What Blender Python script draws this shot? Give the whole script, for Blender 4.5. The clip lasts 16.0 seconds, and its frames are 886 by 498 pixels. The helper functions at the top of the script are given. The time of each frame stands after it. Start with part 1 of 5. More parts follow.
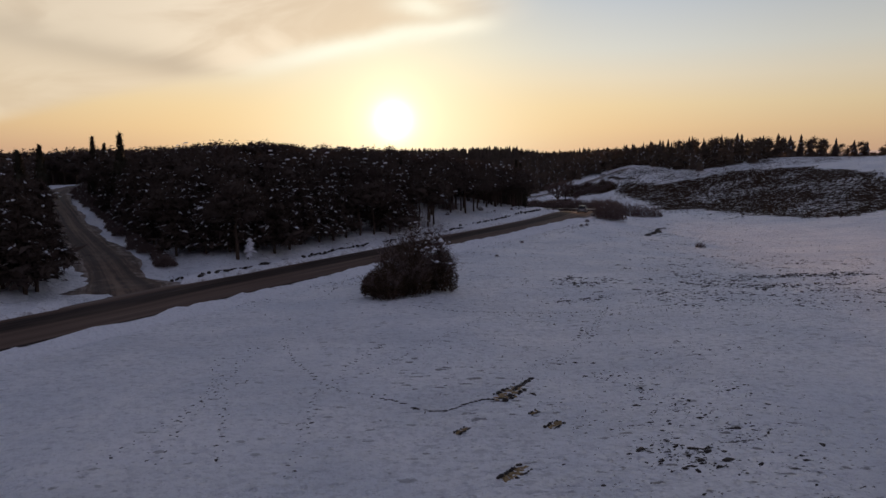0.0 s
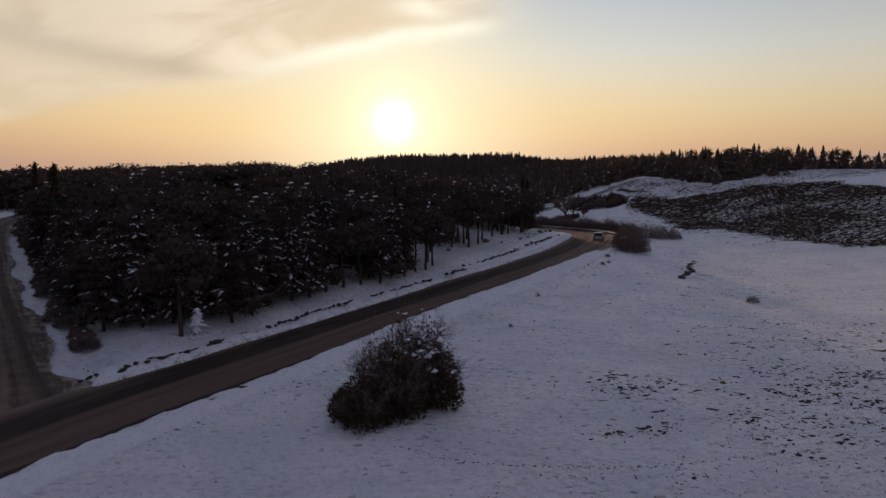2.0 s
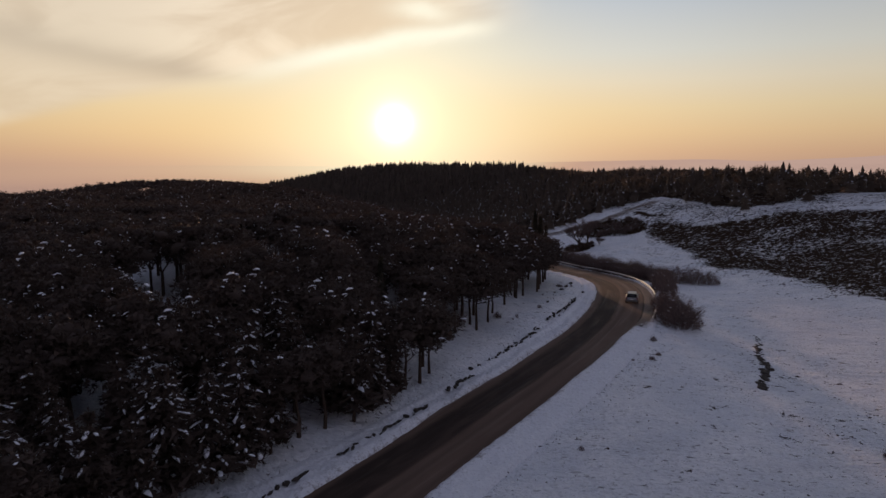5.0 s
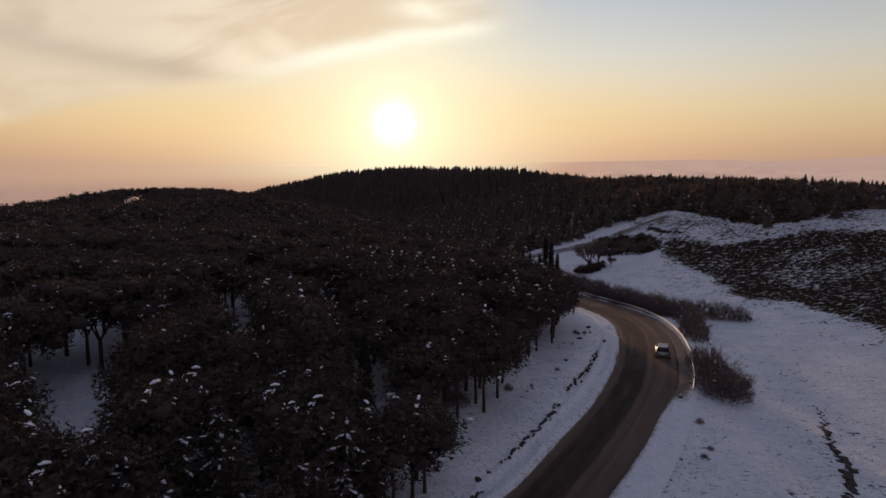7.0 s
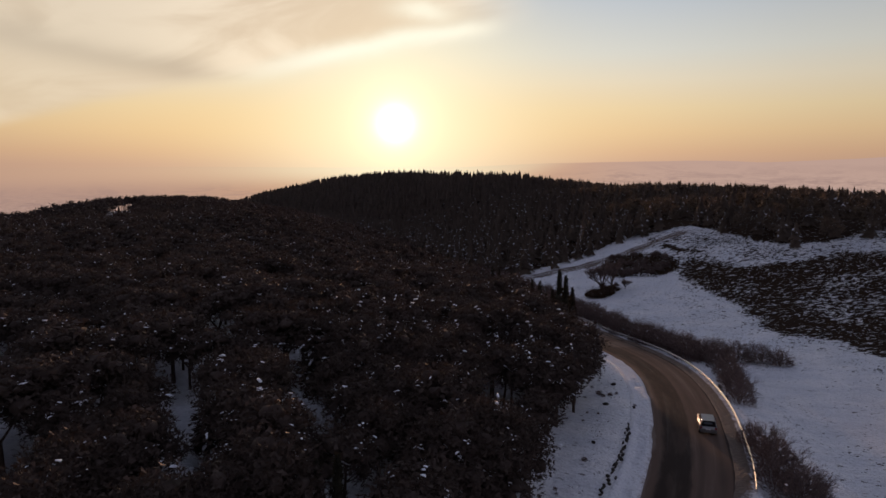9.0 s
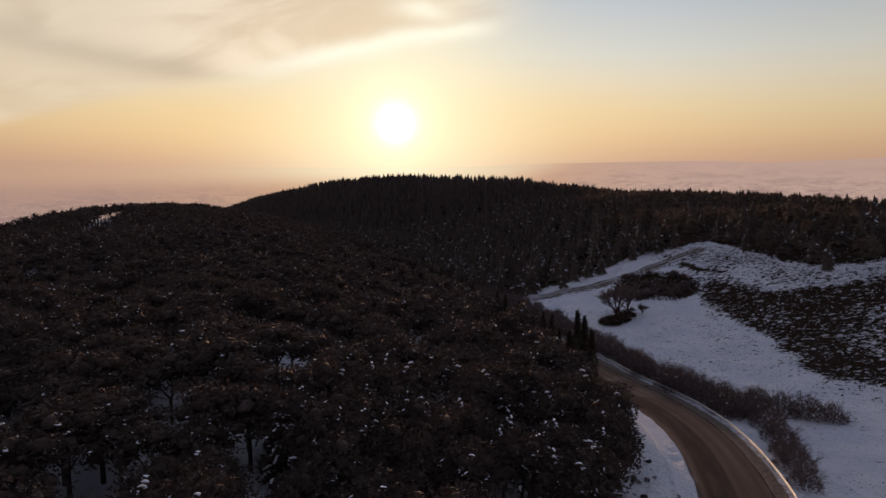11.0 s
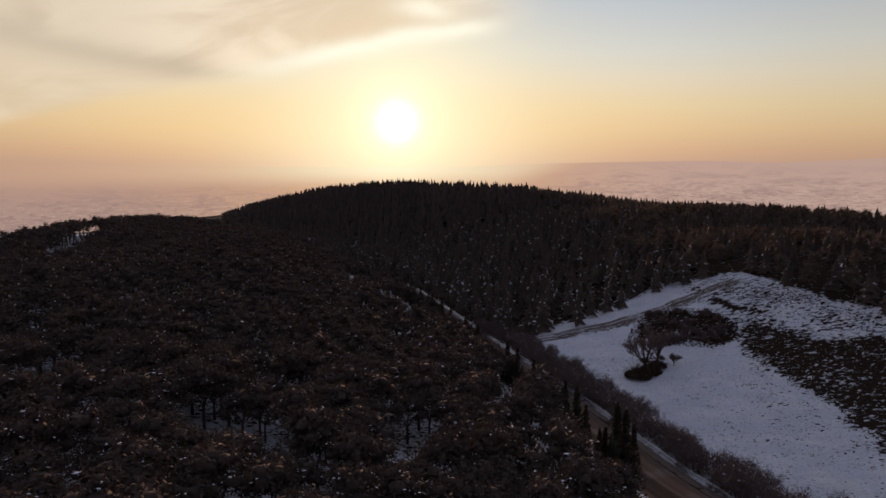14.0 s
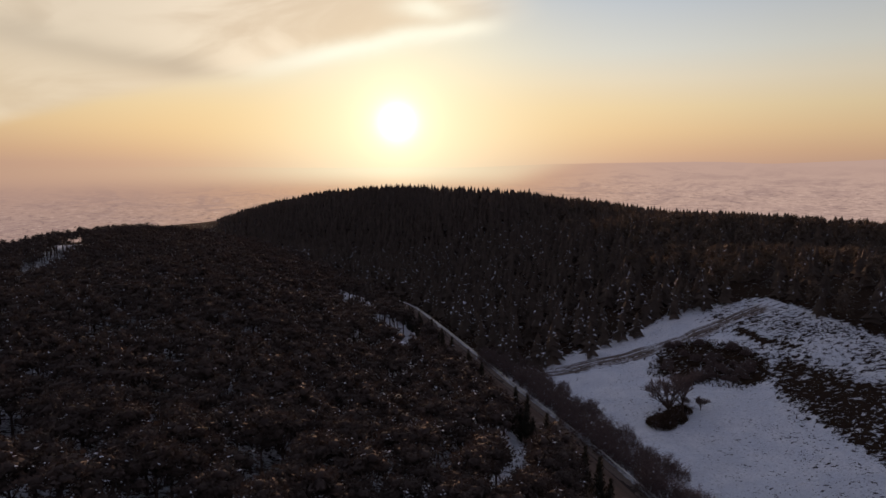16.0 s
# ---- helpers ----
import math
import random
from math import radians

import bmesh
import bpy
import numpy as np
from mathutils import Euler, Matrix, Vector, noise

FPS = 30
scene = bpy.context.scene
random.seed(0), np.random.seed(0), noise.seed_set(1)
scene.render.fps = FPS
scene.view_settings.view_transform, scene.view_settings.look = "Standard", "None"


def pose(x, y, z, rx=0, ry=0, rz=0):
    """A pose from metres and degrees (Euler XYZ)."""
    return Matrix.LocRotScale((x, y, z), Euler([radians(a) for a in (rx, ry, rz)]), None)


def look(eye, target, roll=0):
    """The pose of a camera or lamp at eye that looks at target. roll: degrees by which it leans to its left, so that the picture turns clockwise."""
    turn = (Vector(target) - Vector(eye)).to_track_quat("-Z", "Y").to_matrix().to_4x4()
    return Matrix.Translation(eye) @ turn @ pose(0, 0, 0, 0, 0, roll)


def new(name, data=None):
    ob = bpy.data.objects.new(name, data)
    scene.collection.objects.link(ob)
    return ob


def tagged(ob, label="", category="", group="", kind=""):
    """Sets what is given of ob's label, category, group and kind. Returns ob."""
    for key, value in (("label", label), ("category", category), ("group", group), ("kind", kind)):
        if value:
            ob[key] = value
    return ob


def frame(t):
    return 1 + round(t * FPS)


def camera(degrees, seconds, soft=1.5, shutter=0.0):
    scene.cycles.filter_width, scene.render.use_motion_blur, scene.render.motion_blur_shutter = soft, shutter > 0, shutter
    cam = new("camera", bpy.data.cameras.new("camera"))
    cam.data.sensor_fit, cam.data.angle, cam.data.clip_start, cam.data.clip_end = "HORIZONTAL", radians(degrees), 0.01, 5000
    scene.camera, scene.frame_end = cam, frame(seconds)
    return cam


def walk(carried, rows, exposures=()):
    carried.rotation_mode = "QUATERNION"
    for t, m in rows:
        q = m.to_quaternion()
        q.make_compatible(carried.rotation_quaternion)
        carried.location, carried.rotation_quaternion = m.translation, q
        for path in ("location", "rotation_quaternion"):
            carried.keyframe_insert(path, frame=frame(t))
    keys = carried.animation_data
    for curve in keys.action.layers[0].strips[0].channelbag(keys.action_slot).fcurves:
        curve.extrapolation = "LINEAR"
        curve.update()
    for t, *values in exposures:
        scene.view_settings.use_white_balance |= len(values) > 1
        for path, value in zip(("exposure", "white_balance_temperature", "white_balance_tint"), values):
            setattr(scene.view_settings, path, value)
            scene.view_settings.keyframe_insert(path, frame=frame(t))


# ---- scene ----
cam = camera(68.0, 16.0)
METRES, EYE, TILT, LEAN, TURN = 140.0, 10.0, -7.64, 0.0, 0.0
ROWS = [
    (0.0, 0.0000, 0.0000, 0.0000, -0.000, 0.000, -0.000),
    (0.5, 0.0000, 0.0244, 0.0092, 0.024, 0.012, -0.030),
    (1.0, 0.0000, 0.0473, 0.0181, 0.024, 0.048, -0.040),
    (1.5, 0.0001, 0.0720, 0.0282, 0.024, 0.083, -0.030),
    (2.0, 0.0000, 0.0967, 0.0386, 0.024, 0.143, -0.050),
    (2.5, -0.0001, 0.1215, 0.0493, 0.012, 0.167, -0.050),
    (3.0, -0.0001, 0.1479, 0.0607, 0.024, 0.215, -0.030),
    (3.5, -0.0000, 0.1726, 0.0719, 0.048, 0.262, -0.020),
    (4.0, 0.0000, 0.1957, 0.0823, 0.060, 0.286, -0.040),
    (6.5, 0.0003, 0.3190, 0.1373, 0.107, 0.298, -0.040),
    (7.0, 0.0002, 0.3421, 0.1469, 0.107, 0.286, -0.030),
    (7.5, 0.0002, 0.3670, 0.1571, 0.131, 0.286, -0.030),
    (8.0, 0.0003, 0.3916, 0.1673, 0.143, 0.298, -0.050),
    (8.5, 0.0000, 0.4170, 0.1773, 0.143, 0.298, -0.050),
    (9.0, -0.0002, 0.4422, 0.1874, 0.143, 0.298, -0.070),
    (11.5, -0.0009, 0.5684, 0.2361, 0.179, 0.262, -0.080),
    (12.0, -0.0010, 0.5938, 0.2464, 0.191, 0.250, -0.080),
    (12.5, -0.0012, 0.6188, 0.2567, 0.203, 0.215, -0.110),
    (13.0, -0.0014, 0.6437, 0.2670, 0.227, 0.215, -0.120),
    (13.5, -0.0014, 0.6685, 0.2771, 0.238, 0.227, -0.120),
    (14.0, -0.0015, 0.6929, 0.2882, 0.262, 0.167, -0.160),
    (14.5, -0.0020, 0.7176, 0.2984, 0.250, 0.167, -0.180),
    (15.0, -0.0019, 0.7423, 0.3088, 0.274, 0.179, -0.170),
    (15.5, -0.0019, 0.7669, 0.3195, 0.286, 0.167, -0.180),
    (16.0, -0.0023, 0.7917, 0.3298, 0.286, 0.179, -0.200),
]
walk(cam, [(t, pose(0, 0, EYE, TILT, LEAN, TURN) @ pose(METRES * x, METRES * y, METRES * z, 90 + pitch, roll, yaw)) for t, x, y, z, yaw, pitch, roll in ROWS])

# ---- world: evening sky, low sun ahead ----
SUN_AZ, SUN_EL = -4.25, 3.45
sun_dir = Vector((math.sin(radians(SUN_AZ)) * math.cos(radians(SUN_EL)), math.cos(radians(SUN_AZ)) * math.cos(radians(SUN_EL)), math.sin(radians(SUN_EL))))


class Node:
    """Arithmetic on sockets: each operator makes one Math node."""

    tree = None

    def __init__(self, socket):
        self.s = socket

    @staticmethod
    def math(op, *values, clamp=False):
        n = Node.tree.nodes.new("ShaderNodeMath")
        n.operation, n.use_clamp = op, clamp
        for i, v in enumerate(values):
            if isinstance(v, Node):
                Node.tree.links.new(v.s, n.inputs[i])
            else:
                n.inputs[i].default_value = v
        return Node(n.outputs[0])

    def __add__(self, o): return Node.math("ADD", self, o)
    def __radd__(self, o): return Node.math("ADD", o, self)
    def __sub__(self, o): return Node.math("SUBTRACT", self, o)
    def __rsub__(self, o): return Node.math("SUBTRACT", o, self)
    def __mul__(self, o): return Node.math("MULTIPLY", self, o)
    def __rmul__(self, o): return Node.math("MULTIPLY", o, self)
    def __truediv__(self, o): return Node.math("DIVIDE", self, o)
    def __rtruediv__(self, o): return Node.math("DIVIDE", o, self)
    def __pow__(self, o): return Node.math("POWER", self, o)


def smooth(v, lo, hi):
    n = Node.tree.nodes.new("ShaderNodeMapRange")
    n.interpolation_type = "SMOOTHSTEP"
    Node.tree.links.new(v.s, n.inputs[0])
    n.inputs[1].default_value, n.inputs[2].default_value = lo, hi
    return Node(n.outputs[0])


def gauss(v, width):
    return Node.math("EXPONENT", (v * v) * (-1.0 / (width * width)))


def mixed(fac, a, b, blend="MIX"):
    n = Node.tree.nodes.new("ShaderNodeMix")
    n.data_type, n.blend_type = "RGBA", blend
    for socket, v in ((n.inputs[0], fac), (n.inputs[6], a), (n.inputs[7], b)):
        if isinstance(v, Node):
            Node.tree.links.new(v.s, socket)
        elif isinstance(v, tuple):
            socket.default_value = (*v, 1)
        else:
            socket.default_value = v
    return Node(n.outputs[2])


def ramp(fac, *stops):
    n = Node.tree.nodes.new("ShaderNodeValToRGB")
    Node.tree.links.new(fac.s, n.inputs[0])
    e = n.color_ramp.elements
    while len(e) < len(stops):
        e.new(0.5)
    for el, (p, c) in zip(e, stops):
        el.position, el.color = p, (*c, 1)
    return Node(n.outputs[0])


def vec(x, y, z):
    n = Node.tree.nodes.new("ShaderNodeCombineXYZ")
    for i, v in enumerate((x, y, z)):
        if isinstance(v, Node):
            Node.tree.links.new(v.s, n.inputs[i])
        else:
            n.inputs[i].default_value = v
    return Node(n.outputs[0])


def split(v):
    n = Node.tree.nodes.new("ShaderNodeSeparateXYZ")
    Node.tree.links.new(v.s, n.inputs[0])
    return [Node(o) for o in n.outputs]


def grain(v, scale, detail=4.0, rough=0.55, warp=0.0):
    n = Node.tree.nodes.new("ShaderNodeTexNoise")
    if v is not None:
        Node.tree.links.new(v.s, n.inputs["Vector"])
    n.inputs["Scale"].default_value, n.inputs["Detail"].default_value = scale, detail
    n.inputs["Roughness"].default_value, n.inputs["Distortion"].default_value = rough, warp
    return Node(n.outputs[0])


def lin(r, g, b):
    """Linear light of a display colour."""
    return tuple((c / 255 / 12.92 if c <= 10 else ((c / 255 + 0.055) / 1.055) ** 2.4) for c in (r, g, b))


world = bpy.data.worlds.new("evening_sky")
world.use_nodes = True
scene.world = world
nt = Node.tree = world.node_tree
nt.nodes.clear()
tc = nt.nodes.new("ShaderNodeTexCoord")
way = Node(tc.outputs["Generated"])
dx, dy, dz = split(way)
el = Node.math("ARCSINE", dz) * (180 / math.pi)
az = Node.math("ARCTAN2", dx, dy) * (180 / math.pi)
# angle to the sun, in degrees
dn = nt.nodes.new("ShaderNodeVectorMath")
dn.operation = "DOT_PRODUCT"
nt.links.new(way.s, dn.inputs[0])
dn.inputs[1].default_value = sun_dir
off = Node.math("ARCCOSINE", Node.math("MINIMUM", Node(dn.outputs["Value"]), 1.0)) * (180 / math.pi)
# colours of the air towards the sun and away from it, by elevation
def air(el, az, off):
    up = Node.math("DIVIDE", el, 90.0, clamp=True)
    front = ramp(up, (0.0, lin(201, 163, 141)), (0.012, lin(213, 174, 142)), (0.03, lin(227, 194, 152)), (0.05, lin(231, 208, 168)), (0.075, lin(227, 215, 192)), (0.10, lin(214, 213, 205)), (0.15, lin(186, 194, 204)), (0.22, lin(150, 156, 174)), (0.4, lin(124, 129, 153)), (1.0, lin(117, 121, 145)))
    # the air dims towards both sides
    front = mixed(smooth(Node.math("ABSOLUTE", az + 4.0), 16.0, 40.0) * 0.30, front, (0.42, 0.40, 0.38), "MULTIPLY")
    back = ramp(up, (0.0, lin(131, 122, 132)), (0.08, lin(134, 127, 142)), (0.3, lin(125, 128, 151)), (1.0, lin(117, 121, 145)))
    sky = mixed(smooth(off, 35.0, 110.0), front, back)
    # a warmer, yellower air round the sun, wider along the horizon
    low = gauss(el - 3.4, 3.4) * gauss(az + 7.0, 20.0)
    sky = mixed(low * 0.75, sky, lin(249, 208, 143))
    return mixed(gauss(off, 11.5) * 0.88, sky, lin(255, 242, 206))


sky = air(el, az, off)
# thin cloud sheets in the upper left, drawn out to the right
n1 = grain(vec(az * 0.045, el * 0.13 - az * 0.016, 3.1), 1.5, 6.0, 0.55, 0.5)
n2 = grain(vec(az * 0.05, el * 0.17 - az * 0.03, 9.4), 1.7, 5.0, 0.5, 0.6)
under = el - 10.55 - az * 0.12 + az * az * 0.005 + (n1 - 0.5) * 1.6    # height over the sheet's lower rim
sheet = smooth(under + smooth(az * -1.0, 12.0, 20.0) * (el * 0.5 - 3.6), -0.9, 1.6) * smooth(az * -1.0, -9.0, 3.0) * smooth(el * -1.0, -22.0, -13.0) * smooth(az, -75.0, -45.0)
cloud = mixed(smooth(n2, 0.36, 0.62), lin(226, 202, 172), lin(251, 231, 203))
dim = gauss(el - 3.9 + az * 0.16 + (n2 - 0.5) * 3.0, 1.25) * smooth(az * -1.0, 15.0, 22.0)
cloud = mixed(dim * 0.75, cloud, lin(184, 166, 146))
cloud = mixed(smooth(az * -1.0, 14.0, 30.0) * 0.55, cloud, lin(212, 194, 168))
sky = mixed(sheet * 0.88, sky, cloud)
# the sunlit lower rim of the cloud
bright = gauss(under - 0.1, 0.7) * smooth(az, -19.0, -9.0) * smooth(az * -1.0, -6.0, -1.0)
sky = mixed(bright * 0.95, sky, lin(255, 249, 228))
veil = gauss(el - 12.2 + (n1 - 0.5) * 2.5, 0.8) * gauss(az + 1.8, 2.6)
sky = mixed(veil * 0.9, sky, lin(255, 248, 226))
# the glare of the sun itself
glow = gauss(off, 1.25) * 2.2 + gauss(off, 3.2) * 0.28 + gauss(off, 8.0) * 0.10
gl = nt.nodes.new("ShaderNodeMix")
gl.data_type, gl.blend_type, gl.clamp_factor = "RGBA", "ADD", False
nt.links.new(glow.s, gl.inputs[0])
nt.links.new(sky.s, gl.inputs[6])
gl.inputs[7].default_value = (1.0, 0.90, 0.58, 1)
bg = nt.nodes.new("ShaderNodeBackground")
nt.links.new(gl.outputs[2], bg.inputs[0])
bg.inputs[1].default_value = 1.0
# clear upper air
nishita = nt.nodes.new("ShaderNodeTexSky")
nishita.sky_type, nishita.sun_disc = "NISHITA", False
nishita.sun_elevation, nishita.sun_rotation = radians(SUN_EL), radians(SUN_AZ)
bg2 = nt.nodes.new("ShaderNodeBackground")
nt.links.new(nishita.outputs[0], bg2.inputs[0])
bg2.inputs[1].default_value = 0.002
add = nt.nodes.new("ShaderNodeAddShader")
nt.links.new(bg.outputs[0], add.inputs[0])
nt.links.new(bg2.outputs[0], add.inputs[1])
wo = nt.nodes.new("ShaderNodeOutputWorld")
nt.links.new(add.outputs[0], wo.inputs[0])

sun = new("sun", bpy.data.lights.new("sun", "SUN"))
sun.data.energy, sun.data.angle, sun.data.color = 1.7, radians(2.2), (1.0, 0.56, 0.34)
sun.matrix_world = look((0, 0, 60), Vector((0, 0, 60)) - sun_dir)


# ---- materials ----
def material(name, rough=0.8, metal=0.0, spec=0.3):
    m = bpy.data.materials.new(name)
    m.use_nodes = True
    Node.tree = m.node_tree
    b = m.node_tree.nodes["Principled BSDF"]
    b.inputs["Roughness"].default_value, b.inputs["Metallic"].default_value = rough, metal
    b.inputs["Specular IOR Level"].default_value = spec
    return m, b


def place():
    return Node(Node.tree.nodes.new("ShaderNodeNewGeometry").outputs["Position"])


def island():
    return Node(Node.tree.nodes.new("ShaderNodeNewGeometry").outputs["Random Per Island"])


def attribute(name):
    n = Node.tree.nodes.new("ShaderNodeAttribute")
    n.attribute_name = name
    return Node(n.outputs["Fac"])


def link(v, socket):
    Node.tree.links.new(v.s, socket)


def bump(b, height, strength=0.5, distance=0.05):
    n = Node.tree.nodes.new("ShaderNodeBump")
    n.inputs["Strength"].default_value, n.inputs["Distance"].default_value = strength, distance
    link(height, n.inputs["Height"])
    Node.tree.links.new(n.outputs[0], b.inputs["Normal"])


def cells(v, scale):
    n = Node.tree.nodes.new("ShaderNodeTexVoronoi")
    if v is not None:
        link(v, n.inputs["Vector"])
    n.inputs["Scale"].default_value = scale
    return Node(n.outputs["Distance"])


# snow over rough meadow: bare earth and dry grass show where the sheet's "bare" is high
SNOW, b = material("snow", 0.62, spec=0.25)
p = place()
px_, py_, pz_ = split(p)
coarse, fine, tiny = grain(p, 0.16, 3), grain(p, 0.9, 5, 0.6), grain(p, 5.5, 3)
prints = cells(p, 1.7)
drift = grain(vec(px_ * 0.5, py_ * 1.6, pz_), 0.55, 4)
stubble = grain(vec(px_ * 1.3, py_ * 2.2, pz_), 1.5, 6, 0.7)
tint = mixed(smooth(coarse, 0.3, 0.7), (0.74, 0.765, 0.80), (0.89, 0.885, 0.885))
# grey mottling: dry stubble and crust, with the shading of fine relief painted in
tint = mixed(smooth(stubble, 0.47, 0.68) * (smooth(grain(p, 0.07, 3), 0.3, 0.7) * 0.5 + 0.12), tint, (0.36, 0.365, 0.38))
tint = mixed(smooth(tiny, 0.52, 0.75) * 0.4, tint, (0.50, 0.51, 0.54))
crust = grain(p, 2.6, 4, 0.6)
tint = mixed(smooth(crust, 0.52, 0.68) * 0.4, tint, (0.50, 0.51, 0.545))
earth = mixed(fine, (0.014, 0.009, 0.006), (0.060, 0.036, 0.022))
bare = attribute("bare")
patch = grain(vec(px_ + py_ * 0.3, py_ * 1.3 - px_ * 0.2, pz_), 0.85, 7, 0.7, 0.6)
spots = smooth(patch + bare * 0.62 + (tiny - 0.5) * 0.10, 0.735, 0.765)
# stubble tips, and small hollows' shade painted dark; thick in some places, rare in others
patch_ = grain(vec(px_, py_ * 1.5, 5.0), 0.45, 4, 0.65)
gate = smooth(grain(p, 0.055, 3, 0.6), 0.34, 0.62) * smooth(px_, -25.0, 5.0)
nick = smooth(cells(vec(px_ * 1.0 + fine * 0.8, py_ * 1.7, pz_), 2.6) * -1.0 - stubble * 0.25, -0.32, -0.22)
tint = mixed(nick * (gate * 0.72 + 0.12), tint, (0.17, 0.155, 0.15))
hollow_shade = smooth(cells(vec(px_ * 0.8 + fine * 1.4, py_ * 1.6 + stubble * 0.8, pz_), 1.15) * -1.0 - patch_ * 0.5, -0.44, -0.36)
tint = mixed(hollow_shade * (gate * 0.6 + 0.25), tint, (0.11, 0.098, 0.092))
tint = mixed(smooth(grain(vec(px_ * 0.6, py_ * 1.5, 3.0), 0.12, 4, 0.6, 0.8), 0.45, 0.7) * 0.3, tint, (0.56, 0.575, 0.61))
base = mixed(spots, tint, earth)
link(base, b.inputs["Base Color"])
link(spots * 0.3 + 0.6, b.inputs["Roughness"])
link(0.25 - spots * 0.2, b.inputs["Specular IOR Level"])
bump(b, drift * 0.9 + fine * 0.8 + stubble * 0.3 + tiny * 0.14 + crust * 0.35 + smooth(prints, 0.0, 0.28) * 0.25 - spots * 0.3, 1.0, 0.75)

# ploughed snow beside the road: dirtier, lumpy
BANK, b = material("ploughed_snow", 0.7, spec=0.2)
p = place()
fine, tiny, lump = grain(p, 1.3, 5, 0.62), grain(p, 6.0, 3), cells(p, 2.4)
dirty = attribute("bare")
tint = mixed(fine, (0.60, 0.61, 0.635), (0.77, 0.77, 0.78))
tint = mixed(smooth(tiny, 0.5, 0.72) * 0.5, tint, (0.44, 0.43, 0.44))
soil = mixed(tiny, (0.060, 0.043, 0.032), (0.20, 0.150, 0.115))
spots = smooth(fine * 0.6 + tiny * 0.4 + dirty * 0.62, 0.66, 0.94)
link(mixed(spots, tint, soil), b.inputs["Base Color"])
bump(b, fine * 0.6 + lump * 0.45 + tiny * 0.25, 1.0, 0.28)

# wet, gritted asphalt; "lane" runs from -1 (inner edge) to 1 (outer edge)
ASPHALT, b = material("wet_asphalt", 0.5, spec=0.14)
p = place()
lane, along = attribute("lane"), attribute("along")
grit, wash = grain(p, 9.0, 4), grain(vec(along * 0.06, lane * 1.1, 0.0), 2.6, 6, 0.62, 0.5)
streak = grain(vec(along * 0.03, lane * 2.6, 4.0), 2.0, 5, 0.6, 0.4)
wob = lane + (wash - 0.5) * 0.22 + (streak - 0.5) * 0.14
tint = mixed(wash, (0.078, 0.050, 0.037), (0.148, 0.100, 0.074))
tint = mixed(smooth(streak, 0.52, 0.66) * 0.35, tint, (0.155, 0.105, 0.074))
# the wet, dark lane on the inside of the bend
inner = smooth(wob, -0.86, -0.66) * smooth(wob * -1.0, -0.06, 0.08)
tint = mixed(inner * (0.55 + smooth(wash, 0.3, 0.6) * 0.35), tint, (0.020, 0.014, 0.011))
# sunlit patches near the bend, painted pale into the asphalt
sun_patch = smooth(grain(vec(along * 0.5, lane * 1.6, 9.0), 0.32, 3, 0.5), 0.56, 0.62) * smooth(along, 320.0, 335.0) * smooth(along * -1.0, -420.0, -400.0) * smooth(lane, -0.25, 0.0)
tint = mixed(sun_patch * 0.45, tint, (0.21, 0.165, 0.135))
wheel = gauss(lane - 0.68, 0.09) + gauss(lane - 0.22, 0.09)
tint = mixed(wheel * 0.35, tint, (0.040, 0.027, 0.020))
slush = smooth(Node.math("ABSOLUTE", lane) + (wash - 0.5) * 0.45 + (grit - 0.5) * 0.15, 0.90, 1.04)
tint = mixed(slush * smooth(lane * -1.0, -0.2, 0.2) * 0.6, tint, (0.19, 0.15, 0.125))
tint = mixed(smooth(lane + (wash - 0.5) * 0.1, 0.86, 0.92) * 0.85, tint, (0.022, 0.016, 0.013))
link(tint, b.inputs["Base Color"])
link(0.84 - smooth(streak, 0.45, 0.7) * 0.2 + grit * 0.1, b.inputs["Roughness"])
bump(b, grit * 0.5 + streak * 0.5, 0.35, 0.02)

# churned mud and grit of the side track
MUD, b = material("muddy_grit", 0.75, spec=0.3)
p = place()
lane, along = attribute("lane"), attribute("along")
fine, rut = grain(p, 1.1, 7, 0.68, 0.6), grain(vec(along * 0.02, lane * 2.4, 0.0), 2.2, 6, 0.6, 0.5)
tracks = gauss(Node.math('ABSOLUTE', lane + (fine - 0.5) * 0.2) - 0.42, 0.14)
tint = mixed(smooth(rut * 0.6 + fine * 0.4, 0.34, 0.66), (0.034, 0.023, 0.016), (0.20, 0.135, 0.092))
tint = mixed(tracks * 0.75, tint, (0.030, 0.021, 0.016))
icy = smooth(fine * 0.7 + rut * 0.5 + Node.math("ABSOLUTE", lane) * 0.30, 0.80, 0.96)
link(mixed(icy * 0.38, tint, (0.46, 0.43, 0.41)), b.inputs["Base Color"])
bump(b, fine * 0.5 + rut * 0.8, 0.8, 0.15)


def foliage(name, dark, light, glow_through, thin=0.22):
    m, b = material(name, 0.75, spec=0.15)
    t = m.node_tree
    r = mixed(1.0, (0, 0, 0), mixed(island(), dark, light))
    p = place()
    r = mixed(grain(p, 0.06, 2) * 0.35, r, tuple(c * 1.3 for c in light))
    link(r, b.inputs["Base Color"])
    tr = t.nodes.new("ShaderNodeBsdfTranslucent")
    tr.inputs[0].default_value = (*glow_through, 1)
    mx = t.nodes.new("ShaderNodeMixShader")
    mx.inputs[0].default_value = thin
    t.links.new(b.outputs[0], mx.inputs[1])
    t.links.new(tr.outputs[0], mx.inputs[2])
    t.links.new(mx.outputs[0], t.nodes["Material Output"].inputs[0])
    return m


